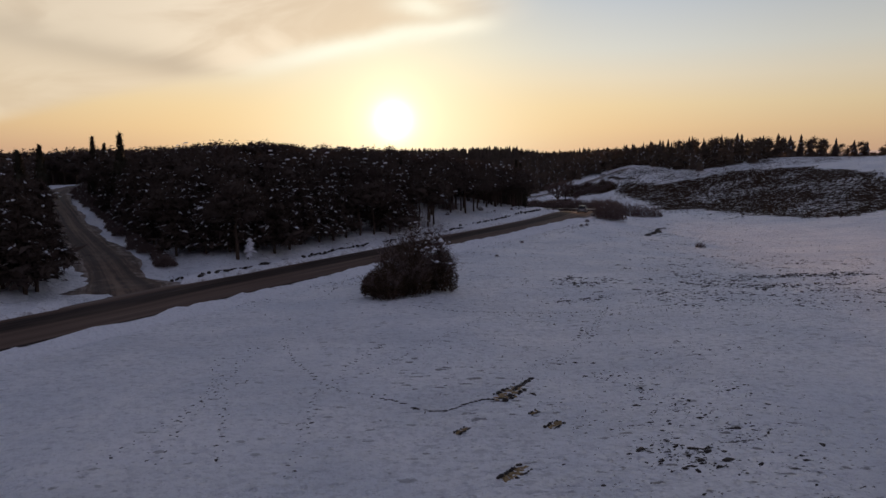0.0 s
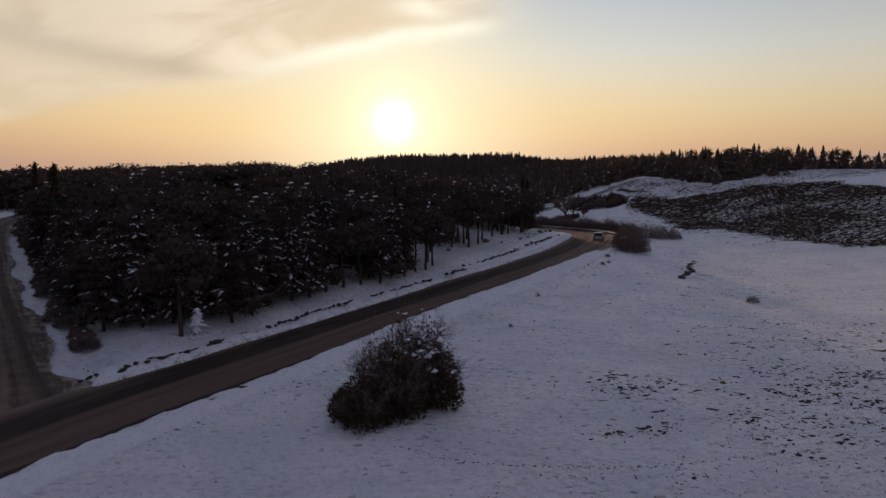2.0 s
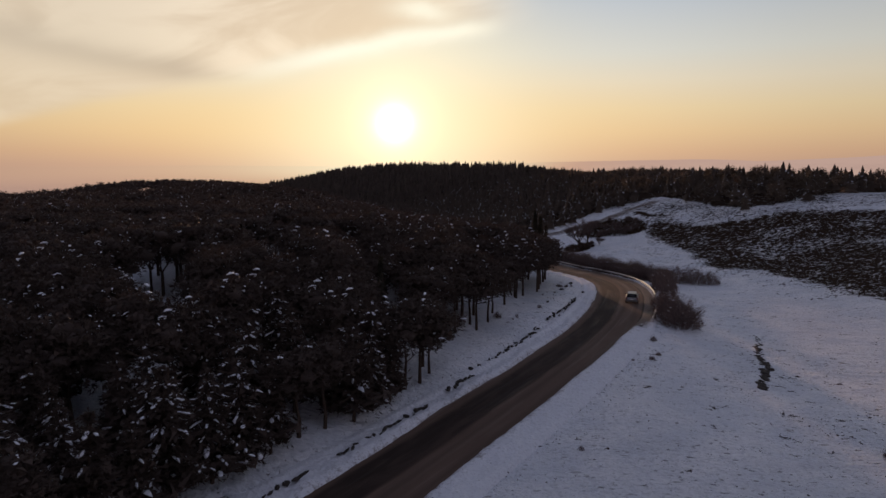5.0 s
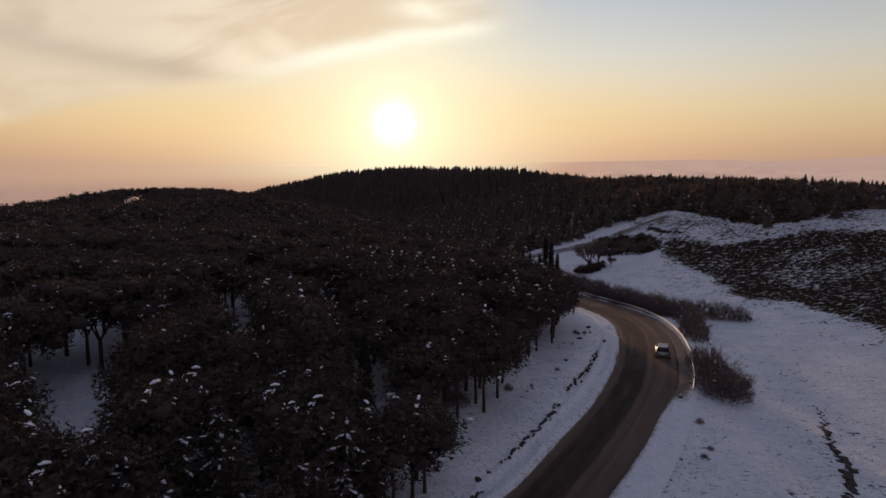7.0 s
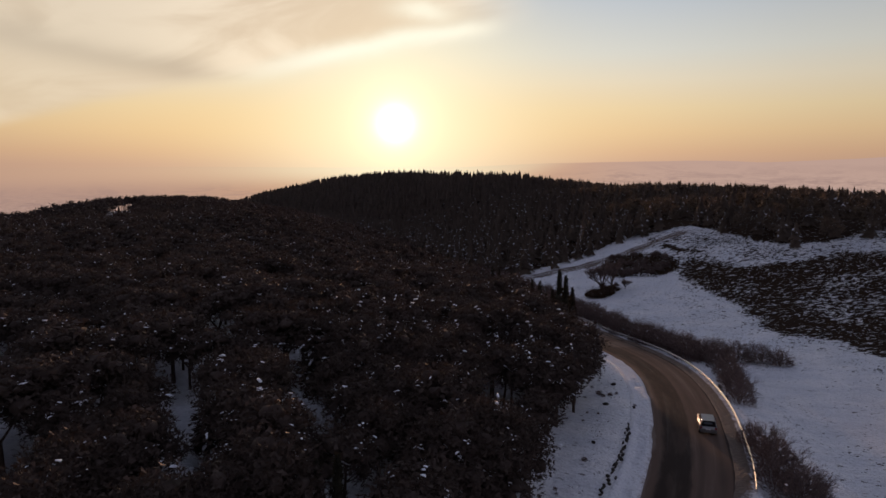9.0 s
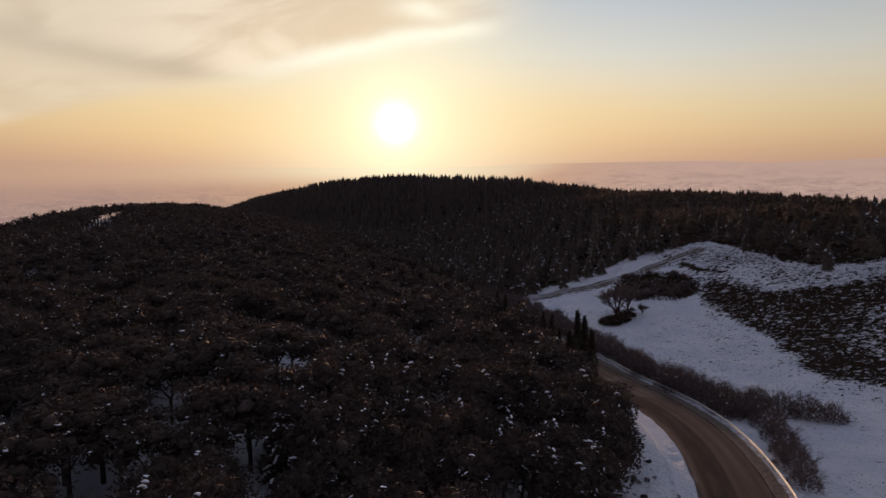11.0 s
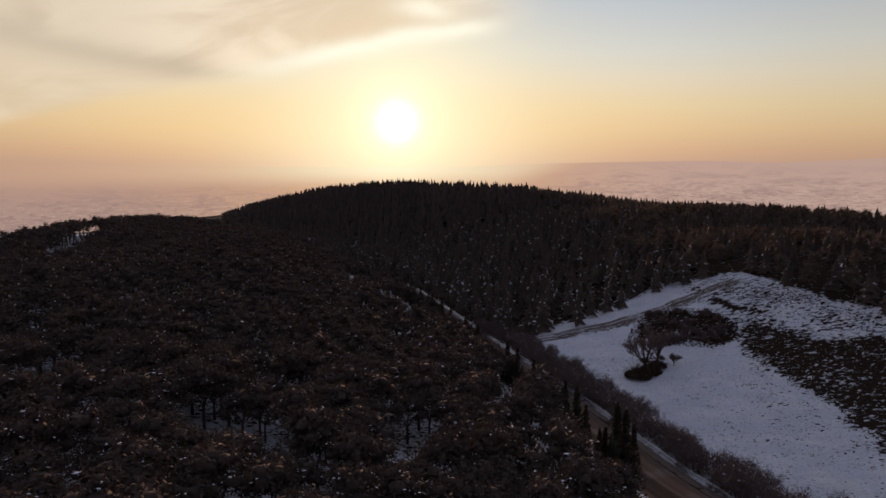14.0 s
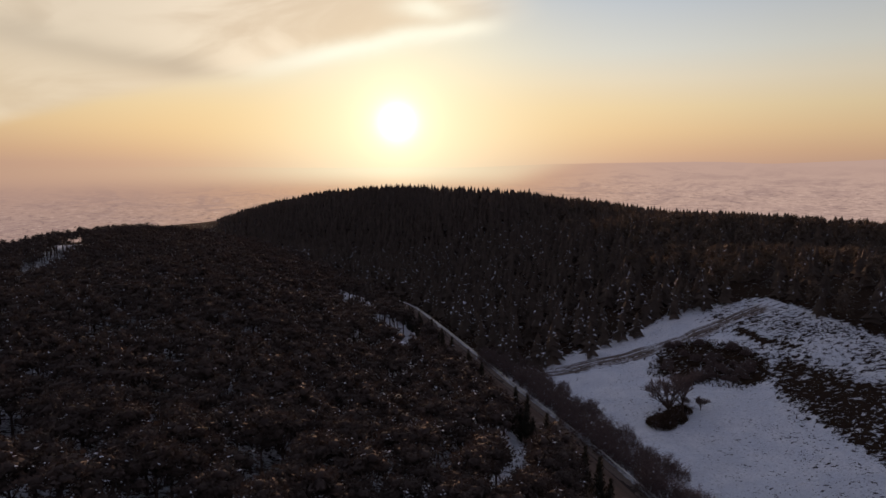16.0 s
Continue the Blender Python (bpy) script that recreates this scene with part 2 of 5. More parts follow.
# needle greens browned, and the far firs lightened, to carry the warm haze
PINE = foliage("pine_needles", (0.042, 0.031, 0.025), (0.078, 0.056, 0.045), (0.10, 0.066, 0.048), 0.12)
FIR = foliage("fir_needles", (0.060, 0.045, 0.035), (0.110, 0.082, 0.062), (0.22, 0.16, 0.11), 0.28)
CYPRESS = foliage("cypress_scales", (0.014, 0.014, 0.010), (0.045, 0.040, 0.027), (0.06, 0.04, 0.015))
SCRUB = foliage("dry_scrub", (0.022, 0.015, 0.010), (0.075, 0.050, 0.030), (0.10, 0.05, 0.02))

BARK, b = material("pine_bark", 0.9, spec=0.1)
p = place()
link(mixed(grain(p, 4.0, 5), (0.030, 0.020, 0.015), (0.110, 0.075, 0.055)), b.inputs["Base Color"])
bump(b, grain(p, 9.0, 4), 0.8, 0.05)

TWIG, b = material("bare_twigs", 0.85, spec=0.1)
link(mixed(island(), (0.080, 0.056, 0.048), (0.24, 0.175, 0.155)), b.inputs["Base Color"])

LUMP, b = material("settled_snow", 0.6, spec=0.2)
p = place()
link(mixed(grain(p, 3.0, 3), (0.72, 0.74, 0.80), (0.84, 0.84, 0.86)), b.inputs["Base Color"])
bump(b, grain(p, 7.0, 3), 0.5, 0.05)

STONE, b = material("dark_stone", 0.85, spec=0.2)
p = place()
link(mixed(grain(p, 3.0, 5), (0.018, 0.015, 0.013), (0.075, 0.062, 0.052)), b.inputs["Base Color"])
bump(b, grain(p, 8.0, 4), 0.7, 0.04)

OCHRE, b = material("wet_ochre_earth", 0.6, spec=0.3)
p = place()
link(mixed(grain(p, 2.5, 5), (0.12, 0.080, 0.038), (0.42, 0.30, 0.14)), b.inputs["Base Color"])
bump(b, grain(p, 6.0, 4), 0.7, 0.05)

STEEL, b = material("galvanised_steel", 0.33, 1.0, 0.5)
p = place()
link(mixed(grain(p, 2.0, 4), (0.42, 0.41, 0.40), (0.62, 0.60, 0.58)), b.inputs["Base Color"])
link(grain(p, 5.0, 3) * 0.3 + 0.22, b.inputs["Roughness"])

PAINT, b = material("silver_paint", 0.35, 0.6, 0.5)
p = place()
link(mixed(grain(p, 2.5, 4), (0.17, 0.16, 0.155), (0.27, 0.26, 0.25)), b.inputs["Base Color"])
GLASS, b = material("car_glass", 0.08, 0.0, 0.6)
b.inputs["Base Color"].default_value = (0.012, 0.013, 0.015, 1)
RUBBER, b = material("tyre_rubber", 0.85)
link(mixed(grain(place(), 6.0, 3), (0.012, 0.012, 0.012), (0.035, 0.032, 0.030)), b.inputs["Base Color"])
RIM, b = material("alloy_rim", 0.35, 0.9)
b.inputs["Base Color"].default_value = (0.35, 0.35, 0.36, 1)
LENS, b = material("red_lamp_lens", 0.2)
b.inputs["Base Color"].default_value = (0.22, 0.012, 0.010, 1)
PLATE, b = material("number_plate", 0.5)
b.inputs["Base Color"].default_value = (0.6, 0.6, 0.58, 1)

# the plain far below the hills, seen only as distance: self-lit, haze painted in
HAZE = bpy.data.materials.new("self_lit_hazy_plain")
HAZE.use_nodes = True
nt = Node.tree = HAZE.node_tree
nt.nodes.clear()
p = place()
hx, hy, hz = split(p)
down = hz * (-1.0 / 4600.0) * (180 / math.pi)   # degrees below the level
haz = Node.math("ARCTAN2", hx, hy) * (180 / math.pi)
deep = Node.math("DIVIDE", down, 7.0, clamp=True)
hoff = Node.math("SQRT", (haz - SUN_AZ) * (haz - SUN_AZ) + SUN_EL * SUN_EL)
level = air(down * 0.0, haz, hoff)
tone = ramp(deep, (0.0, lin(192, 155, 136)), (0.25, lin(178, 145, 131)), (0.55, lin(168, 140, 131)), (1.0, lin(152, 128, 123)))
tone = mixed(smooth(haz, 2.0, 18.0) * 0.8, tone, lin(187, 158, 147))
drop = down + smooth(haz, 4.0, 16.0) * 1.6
# warmer towards the sun, painted into the emission
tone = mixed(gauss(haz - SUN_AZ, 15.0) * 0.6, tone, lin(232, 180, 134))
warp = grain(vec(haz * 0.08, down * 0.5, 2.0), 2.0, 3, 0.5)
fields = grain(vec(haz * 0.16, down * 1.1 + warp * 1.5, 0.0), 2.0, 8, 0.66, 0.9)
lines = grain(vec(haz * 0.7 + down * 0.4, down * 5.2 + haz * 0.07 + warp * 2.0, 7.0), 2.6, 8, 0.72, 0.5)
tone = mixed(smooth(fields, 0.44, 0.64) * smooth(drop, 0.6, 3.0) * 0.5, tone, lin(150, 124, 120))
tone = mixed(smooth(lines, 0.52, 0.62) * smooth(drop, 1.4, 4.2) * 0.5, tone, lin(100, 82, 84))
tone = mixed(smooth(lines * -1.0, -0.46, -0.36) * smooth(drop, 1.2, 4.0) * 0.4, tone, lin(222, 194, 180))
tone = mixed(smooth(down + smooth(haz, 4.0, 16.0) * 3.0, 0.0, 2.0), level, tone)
# the sun's glow in the haze, added to the emitted colour
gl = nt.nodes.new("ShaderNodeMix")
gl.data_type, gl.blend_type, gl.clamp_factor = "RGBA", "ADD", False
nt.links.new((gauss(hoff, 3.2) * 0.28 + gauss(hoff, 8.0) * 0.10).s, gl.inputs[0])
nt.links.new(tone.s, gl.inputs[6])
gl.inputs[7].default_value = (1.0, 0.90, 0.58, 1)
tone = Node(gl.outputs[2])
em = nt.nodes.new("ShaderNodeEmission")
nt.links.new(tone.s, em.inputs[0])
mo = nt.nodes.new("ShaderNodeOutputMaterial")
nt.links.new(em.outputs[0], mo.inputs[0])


# ---- mesh helpers ----
def mesh_of(name, verts, faces, mats, index=None, shade=True):
    me = bpy.data.meshes.new(name)
    me.from_pydata(np.asarray(verts, float).tolist(), [], faces if isinstance(faces, list) else np.asarray(faces).tolist())
    for m in mats if isinstance(mats, (list, tuple)) else [mats]:
        me.materials.append(m)
    if index is not None:
        me.polygons.foreach_set("material_index", np.asarray(index, np.int32))
    if shade:
        me.polygons.foreach_set("use_smooth", np.ones(len(me.polygons), bool))
    me.update()
    return me


def part(name, data, parent, label="", at=None):
    ob = new(name, data)
    ob.parent = parent
    if at is not None:
        ob.matrix_basis = at
    if label:
        ob["label"] = label
    return ob


def set_attr(me, name, values):
    a = me.attributes.new(name, "FLOAT", "POINT")
    a.data.foreach_set("value", np.asarray(values, np.float32))


def blend(v, lo, hi):
    t = np.clip((np.asarray(v, float) - lo) / (hi - lo), 0, 1)
    return t * t * (3 - 2 * t)


def lattice(seed):
    return np.random.RandomState(seed).rand(256, 256)


LAT = [lattice(s) for s in range(4)]


def field(x, y, size, k=0):
    """Smooth value noise from 0 to 1, with lumps about size metres across."""
    x, y = np.asarray(x, float) / size + 37.3, np.asarray(y, float) / size + 71.9
    i, j = np.floor(x).astype(int), np.floor(y).astype(int)
    u, v = x - i, y - j
    u, v = u * u * (3 - 2 * u), v * v * (3 - 2 * v)
    g = LAT[k]
    a, b_, c, d = g[i % 256, j % 256], g[(i + 1) % 256, j % 256], g[i % 256, (j + 1) % 256], g[(i + 1) % 256, (j + 1) % 256]
    return (a * (1 - u) + b_ * u) * (1 - v) + (c * (1 - u) + d * u) * v


def spline(points, step):
    """A smooth line through points, as rows of places about step apart."""
    pts = np.array(points, float)
    pts = np.vstack([2 * pts[0] - pts[1], pts, 2 * pts[-1] - pts[-2]])
    out = []
    for a, b_, c, d in zip(pts, pts[1:], pts[2:], pts[3:]):
        n = max(2, int(np.linalg.norm(c - b_) / step))
        t = np.linspace(0, 1, n, endpoint=False)[:, None]
        out.append(0.5 * (2 * b_ + (c - a) * t + (2 * a - 5 * b_ + 4 * c - d) * t ** 2 + (3 * b_ - a - 3 * c + d) * t ** 3))
    return np.vstack(out + [pts[-2:-1]])


# ---- the plan ----
ROAD_HALF = 3.75
ROAD = spline([(-115, -120), (-60, -20), (-25.8, 37.0), (-18.9, 49.4), (-11.6, 61.6), (-5.2, 72.4), (2.8, 85.3), (9.4, 96.2), (15.6, 107), (20.6, 117), (24.4, 126.5), (28.7, 141), (31, 154), (31.2, 164), (29.5, 174), (27.3, 182), (25.2, 191.5), (23.4, 200), (19.8, 216.5), (15.4, 233), (9.2, 255), (2.9, 279.7), (-9.6, 323.5), (-19, 352), (-34, 380), (-52, 402)], 0.6)
SIDE_HALF = 2.5
SIDE = spline([(-22.5, 47.0), (-26.5, 53), (-33, 62), (-41, 73), (-48.5, 84), (-55, 93.5), (-60.5, 103), (-64.0, 112), (-64.5, 119), (-61, 126), (-54, 133)], 0.6)


def road_z(x, y):
    """Height of the road; past the last bend it drops behind the wooded hill."""
    over_hill = np.interp(-x, [19, 34, 54], [-10.8, -12.6, -15.5])
    return np.where((y > 352) & (x < -19), over_hill, valley_z(y))


def valley_z(y):
    return np.interp(y, [0, 110, 125, 137, 150, 163, 185, 210, 230, 278, 392, 600], [0, 0, -0.12, -0.6, -1.5, -2.5, -4.0, -5.5, -6.5, -8.5, -12.0, -17.0])


def tangents(line):
    d = np.gradient(line, axis=0)
    return d / np.linalg.norm(d, axis=1)[:, None]


ROAD_T, SIDE_T = tangents(ROAD), tangents(SIDE)


def beside(x, y, line, tang):
    """Signed distance to a line (plus to its right) and the nearest row of it."""
    x, y = np.ravel(x), np.ravel(y)
    sd, row = np.full(len(x), 1e3), np.zeros(len(x), int)
    lo, hi = line.min(0) - 60, line.max(0) + 60
    idx = np.nonzero((x > lo[0]) & (x < hi[0]) & (y > lo[1]) & (y < hi[1]))[0]
    for part_ in np.array_split(idx, max(1, len(idx) // 4000)):
        d = (x[part_, None] - line[None, :, 0]) ** 2 + (y[part_, None] - line[None, :, 1]) ** 2
        k = d.argmin(1)
        row[part_] = k
        rx, ry = x[part_] - line[k, 0], y[part_] - line[k, 1]
        side = rx * tang[k, 1] - ry * tang[k, 0]
        sd[part_] = np.sqrt(d[np.arange(len(k)), k]) * np.where(side >= 0, 1, -1)
    return sd, row


# swells of the land: a grid of round hills, 60 m apart eastwards and 56 m northwards
SWELLS = [
    (-0, 0.2, 0.4, 0.4, -2.4, -3.9, -2.1, -0.3, 0),
    (0.1, 1.1, 1.5, -0.6, 0.7, 7.1, 1.3, 0.6, 0.4),
    (0.6, 1, 0.6, -0, -3.5, -1.8, 0.2, -0.2, 0.5),
    (0.7, 0.4, 0.4, 4.1, 6.8, -7.6, 8.6, -0.5, 1.2),
    (-1.5, 1.6, 1.8, -5.3, 5.2, -7.2, 4.5, 2.1, 11.4),
    (-2.5, 6.2, -3.1, 5.6, -2.9, -7.8, 8.1, -4.8, 16.5),
    (-3.4, 2.2, -7.8, 12.3, -13.2, 10, 15.6, -13.4, 1.6),
    (-0.7, 1.3, 1.4, 3.3, -11.5, 2.6, -16.4, 10.2, 3.8),
    (1.3, -0.6, 2.4, -0.2, -6.6, 18.4, 4.3, 6.1, -3.2),
    (-2.9, 1.9, 3.3, -8.2, -7.5, -11.3, -0.2, 2.7, -4.5),
    (-6.1, 0.1, -1.8, -10.7, 14.2, 10.2, -0.6, 3, -0.4),
]


def land(x, y):
    """Height of the open land, without roads."""
    x, y = np.ravel(np.asarray(x, float)), np.ravel(np.asarray(y, float))
    z = np.zeros(len(x))
    for j, row in enumerate(SWELLS):
        gy = np.exp(-((y + 40 - 56 * j) ** 2) / 5408)
        for i, h in enumerate(row):
            if h:
                z += h * gy * np.exp(-((x + 240 - 60 * i) ** 2) / 5408)
    # the long ridge that runs away to the north-west
    ax, ay, bx, by = 60.0, 585.0, -330.0, 1010.0
    t = np.clip(((x - ax) * (bx - ax) + (y - ay) * (by - ay)) / ((bx - ax) ** 2 + (by - ay) ** 2), 0, 1)
    d = np.hypot(x - ax - t * (bx - ax), y - ay - t * (by - ay))
    far = blend(y, 500, 600)
    z = z * (1 - far * 0.8) + (np.interp(t, [0, 0.27, 0.42, 0.52, 0.62, 0.75, 0.88, 1], [9, 11.5, 3.5, -3.5, -13, -34, -56, -80]) + 14 * np.exp(-(d / 90) ** 2) - 14) * far
    # all round, the upland falls away to the plain
    r, a = np.hypot(x, y - 60), np.degrees(np.arctan2(x, y - 60))
    edge = np.interp(a, [-180, -60, -33, -24, -20, -16, -6, 6, 15, 25, 35, 60, 180], [700, 470, 490, 490, 1050, 1120, 960, 600, 520, 470, 460, 520, 700])
    over = np.maximum(0, r - edge)
    return z - np.minimum(over * over / (over + 120) * 0.55, 690)


def ground(x, y):
    """Height of the snow sheet: the land, eased to both roads, with a cut bank on the forest side."""
    x, y = np.ravel(np.asarray(x, float)), np.ravel(np.asarray(y, float))
    z = land(x, y) + (0.35 * (field(x, y, 9) - 0.5) + 0.16 * (field(x, y * 1.4, 2.6, 1) - 0.5)) * blend(np.hypot(x, y - 60), 1500, 300)
    ss, sk = beside(x, y, SIDE, SIDE_T)
    w = blend(np.abs(ss), 9, 3.2)
    z = z * (1 - w) + land(SIDE[sk, 0], SIDE[sk, 1]) * w
    sd, rk = beside(x, y, ROAD, ROAD_T)
    rz = road_z(ROAD[rk, 0], ROAD[rk, 1])
    wl, wr = blend(-sd, 15, 7.0), blend(sd, 16, 4.5)
    w = np.where(sd < 0, wl, wr)
    bank = np.where(sd < 0, 1.0 * blend(-sd, 4.5, 8.5) * blend(np.abs(ss), 4, 9), -0.15 * blend(sd, 4.5, 7))
    z = z * (1 - w) + (rz + bank) * w
    return z - 0.35 * blend(np.abs(sd), 5.7, 5.0) - 0.10 * (np.abs(ss) < 2.6)


def steps(*spans):
    out = []
    for lo, hi, n in spans:
        out.append(np.linspace(lo, hi, n, endpoint=False))
    return np.concatenate(out + [[spans[-1][1]]])


gx = steps((-4800, -1200, 10), (-1200, -420, 20), (-420, -130, 50), (-130, 130, 260), (130, 420, 50), (420, 1200, 20), (1200, 4800, 10))
gy = steps((-4800, -1200, 10), (-1200, -200, 20), (-200, 0, 20), (0, 300, 300), (300, 460, 80), (460, 1250, 60), (1250, 4800, 14))
X, Y = np.meshgrid(gx, gy)
Z = ground(X, Y)
nx, ny = len(gx), len(gy)
ids = np.arange(nx * ny).reshape(ny, nx)
quads = np.stack([ids[:-1, :-1], ids[:-1, 1:], ids[1:, 1:], ids[1:, :-1]], -1).reshape(-1, 4)
me = mesh_of("ground", np.stack([X.ravel(), Y.ravel(), Z], 1), quads, SNOW)
gxv, gyv = X.ravel(), Y.ravel()


def hump(cx, cy, rx, ry, turn=0.0):
    c, s = math.cos(radians(turn)), math.sin(radians(turn))
    u, v = (gxv - cx) * c + (gyv - cy) * s, -(gxv - cx) * s + (gyv - cy) * c
    return np.exp(-((u / rx) ** 2 + (v / ry) ** 2) ** 1.5)


open_field = 0.10 + 0.10 * blend(gxv, -5, 28) * field(gxv, gyv, 22, 1)
# the scrub-grown slope on the east side, the thicket above the meadow and a bare rib
SLOPE = [(67, 247), (73, 238), (80, 230), (88, 227), (97, 225), (107, 218), (114, 205), (116, 178), (112, 160), (104, 140), (92, 127), (76, 125), (69, 130), (69, 144), (70, 164), (67, 177), (63, 189), (62, 200), (61, 213), (59, 226), (61, 233)]
THICKET = [(43, 252), (46, 259), (51, 264), (57, 264), (63.5, 256), (65, 247), (64, 240), (57, 238), (54, 241), (49, 244)]
TREE_FOOT = [(35.5, 231.5), (38, 227), (43, 230), (47, 236), (47, 243), (43, 243), (39, 237)]
RIB = [(65.2, 263), (67.2, 263.4), (69.4, 256), (73.4, 249), (72, 248.4), (67.2, 254)]


def region(poly, x, y):
    """Signed distance to a closed outline, plus inside."""
    x, y = np.ravel(np.asarray(x, float)), np.ravel(np.asarray(y, float))
    q = np.array(poly, float)
    out = np.full(len(x), -99.0)
    near = np.nonzero((x > q[:, 0].min() - 15) & (x < q[:, 0].max() + 15) & (y > q[:, 1].min() - 15) & (y < q[:, 1].max() + 15))[0]
    u, v = x[near], y[near]
    inside, far_ = np.zeros(len(u), bool), np.full(len(u), 99.0)
    for (ax, ay), (bx, by) in zip(q, np.roll(q, -1, 0)):
        t = np.clip(((u - ax) * (bx - ax) + (v - ay) * (by - ay)) / ((bx - ax) ** 2 + (by - ay) ** 2), 0, 1)
        far_ = np.minimum(far_, np.hypot(u - ax - t * (bx - ax), v - ay - t * (by - ay)))
        if ay != by:
            inside ^= ((ay > v) != (by > v)) & (u < ax + (v - ay) * (bx - ax) / (by - ay))
    out[near] = np.where(inside, far_, -far_)
    return out


rough_ = 3.2 * (field(gxv, gyv, 5, 3) - 0.5) + 4.0 * (field(gxv, gyv, 11, 1) - 0.5)
slope = blend(region(SLOPE, gxv, gyv) + rough_, -3.5, 3.5)
thin = slope * (0.54 - 0.09 * blend(field(gxv, gyv, 9, 2) + 0.25 * np.exp(-((gxv - 84) / 12) ** 2 - ((gyv - 192) / 9) ** 2), 0.58, 0.85))
thick = (0.48 + 0.12 * field(gxv, gyv, 5, 0)) * blend(region(THICKET, gxv, gyv) + rough_, -2.6, 2.8)
thick = np.maximum(thick, (0.30 + 0.3 * np.exp(-((gxv - 39.5) / 4) ** 2 - ((gyv - 230.5) / 4) ** 2)) * blend(region(TREE_FOOT, gxv, gyv) + 0.5 * rough_, -2.0, 1.5))
rib = 0.62 * blend(region(RIB, gxv, gyv) + 0.2 * rough_, -1.0, 0.6)
upper = (0.27 + 0.14 * field(gxv, gyv, 6, 2)) * blend(gxv, 56, 66) * blend(gyv + 0.5 * (gxv - 60), 232, 246) * blend(gyv, 300, 280) * blend(gxv, 200, 150)
# the trampled edge of the farm track
ruts = (0.36 + 0.14 * field(gxv, gyv, 4, 1)) * blend(np.abs(gyv - np.interp(gxv, [16, 24, 35, 44, 56, 67, 80], [262, 261, 261.6, 262.6, 264.5, 267, 271])), 4.2, 1.2) * blend(gxv, 18, 30) * blend(gxv, 88, 78)
bare_shade_v = np.maximum.reduce([open_field, thin, upper, thick, rib, ruts])
for args, k in (((14.5, 49, 7, 2.6, 10), 0.24), ((9.5, 23, 7, 4, 30), 0.22), ((24, 52, 9, 6, 0), 0.20), ((33, 62, 10, 6, 0), 0.26), ((12, 16, 6, 4, 0), 0.24)):
    bare_shade_v = np.maximum(bare_shade_v, k * hump(*args))
# shade under the fir wood, painted in as litter and bare earth
FIR_EDGE = ([-200, -60, -20, 0, 10, 16, 22, 31, 37, 47, 55, 60, 66, 71, 79, 82, 84, 87, 92, 99, 105, 114, 160, 420], [420, 400, 335, 285, 268, 264, 263, 266.5, 269.5, 271.5, 275.5, 278.5, 275.5, 272.5, 270, 260, 252.5, 240.5, 233, 228.5, 229.5, 231, 239, 246])
bare_shade_v = np.maximum(bare_shade_v, 0.6 * blend(gyv - np.interp(gxv, *FIR_EDGE), 1, 9) * (gxv > -60 - 0.4 * gyv))
# shade under the pines painted in the same way, thinner
rd_, _ = beside(gxv, gyv, ROAD, ROAD_T)
bare_shade_v = np.maximum(bare_shade_v, (0.10 + 0.26 * blend(gyv, 110, 200)) * blend(-rd_, 10, 18) * (gxv > -330) * (gyv > 40))
set_attr(me, "bare", bare_shade_v)
tagged(new("ground", me), "snow-covered meadow and hills with bare earth showing through", "ground", kind="structure")


# ---- roads ----
def strip(name, line, tang, zf, offsets, rise, mats):
    """A ribbon along a line; offsets and rise: per row across."""
    n, k = len(line), len(offsets)
    right = np.stack([tang[:, 1], -tang[:, 0]], 1)
    v = np.zeros((n, k, 3))
    for j, (o, h) in enumerate(zip(offsets, rise)):
        o = o if np.ndim(o) else np.full(n, o)
        v[:, j, :2] = line + right * o[:, None]
        v[:, j, 2] = zf + h
    i = np.arange(n * k).reshape(n, k)
    f = np.stack([i[:-1, :-1], i[:-1, 1:], i[1:, 1:], i[1:, :-1]], -1).reshape(-1, 4)
    return v, mesh_of(name, v.reshape(-1, 3), f, mats)


lane = np.linspace(-1, 1, 9)
rz = road_z(ROAD[:, 0], ROAD[:, 1])
arc = np.concatenate([[0], np.cumsum(np.linalg.norm(np.diff(ROAD, axis=0), axis=1))])
v, me = strip("road", ROAD, ROAD_T, rz, [l * (ROAD_HALF + 0.5) for l in lane], [0.06 * (1 - l * l) for l in lane], ASPHALT)
set_attr(me, "lane", np.tile(lane * (ROAD_HALF + 0.5) / ROAD_HALF, len(ROAD)))
set_attr(me, "along", np.repeat(arc, 9))
tagged(new("road", me), "wet dark asphalt road with gritty brown wheel tracks", "road", kind="structure")

sarc = np.concatenate([[0], np.cumsum(np.linalg.norm(np.diff(SIDE, axis=0), axis=1))])
flare = SIDE_HALF - 0.45 * blend(sarc, 4, 12) - 0.35 * blend(sarc, 22, 45) + 2.8 * np.exp(-sarc / 7)
sz = np.array([max(g, -9) for g in ground(SIDE[:, 0], SIDE[:, 1])]) + 0.16
sz = np.where(sarc < 6, np.minimum(sz, 0.02 + sarc * 0.03), sz)
v, me = strip("side_road", SIDE, SIDE_T, sz, [l * flare * (1 + 0.5 * abs(l) ** 3 * (field(sarc, sarc * 0 + 9 * l, 2.2, 1) - 0.5) + 0.3 * abs(l) ** 3 * (field(sarc, sarc * 0 + 5 * l, 0.9, 2) - 0.5)) for l in lane], [0.05 * math.sin(4 * l) ** 2 for l in lane], MUD)
set_attr(me, "lane", np.tile(lane, len(SIDE)))
set_attr(me, "along", np.repeat(sarc, 9))
tagged(new("side_road", me), "muddy rutted side track with slush, climbing into the woods", "road", kind="structure")


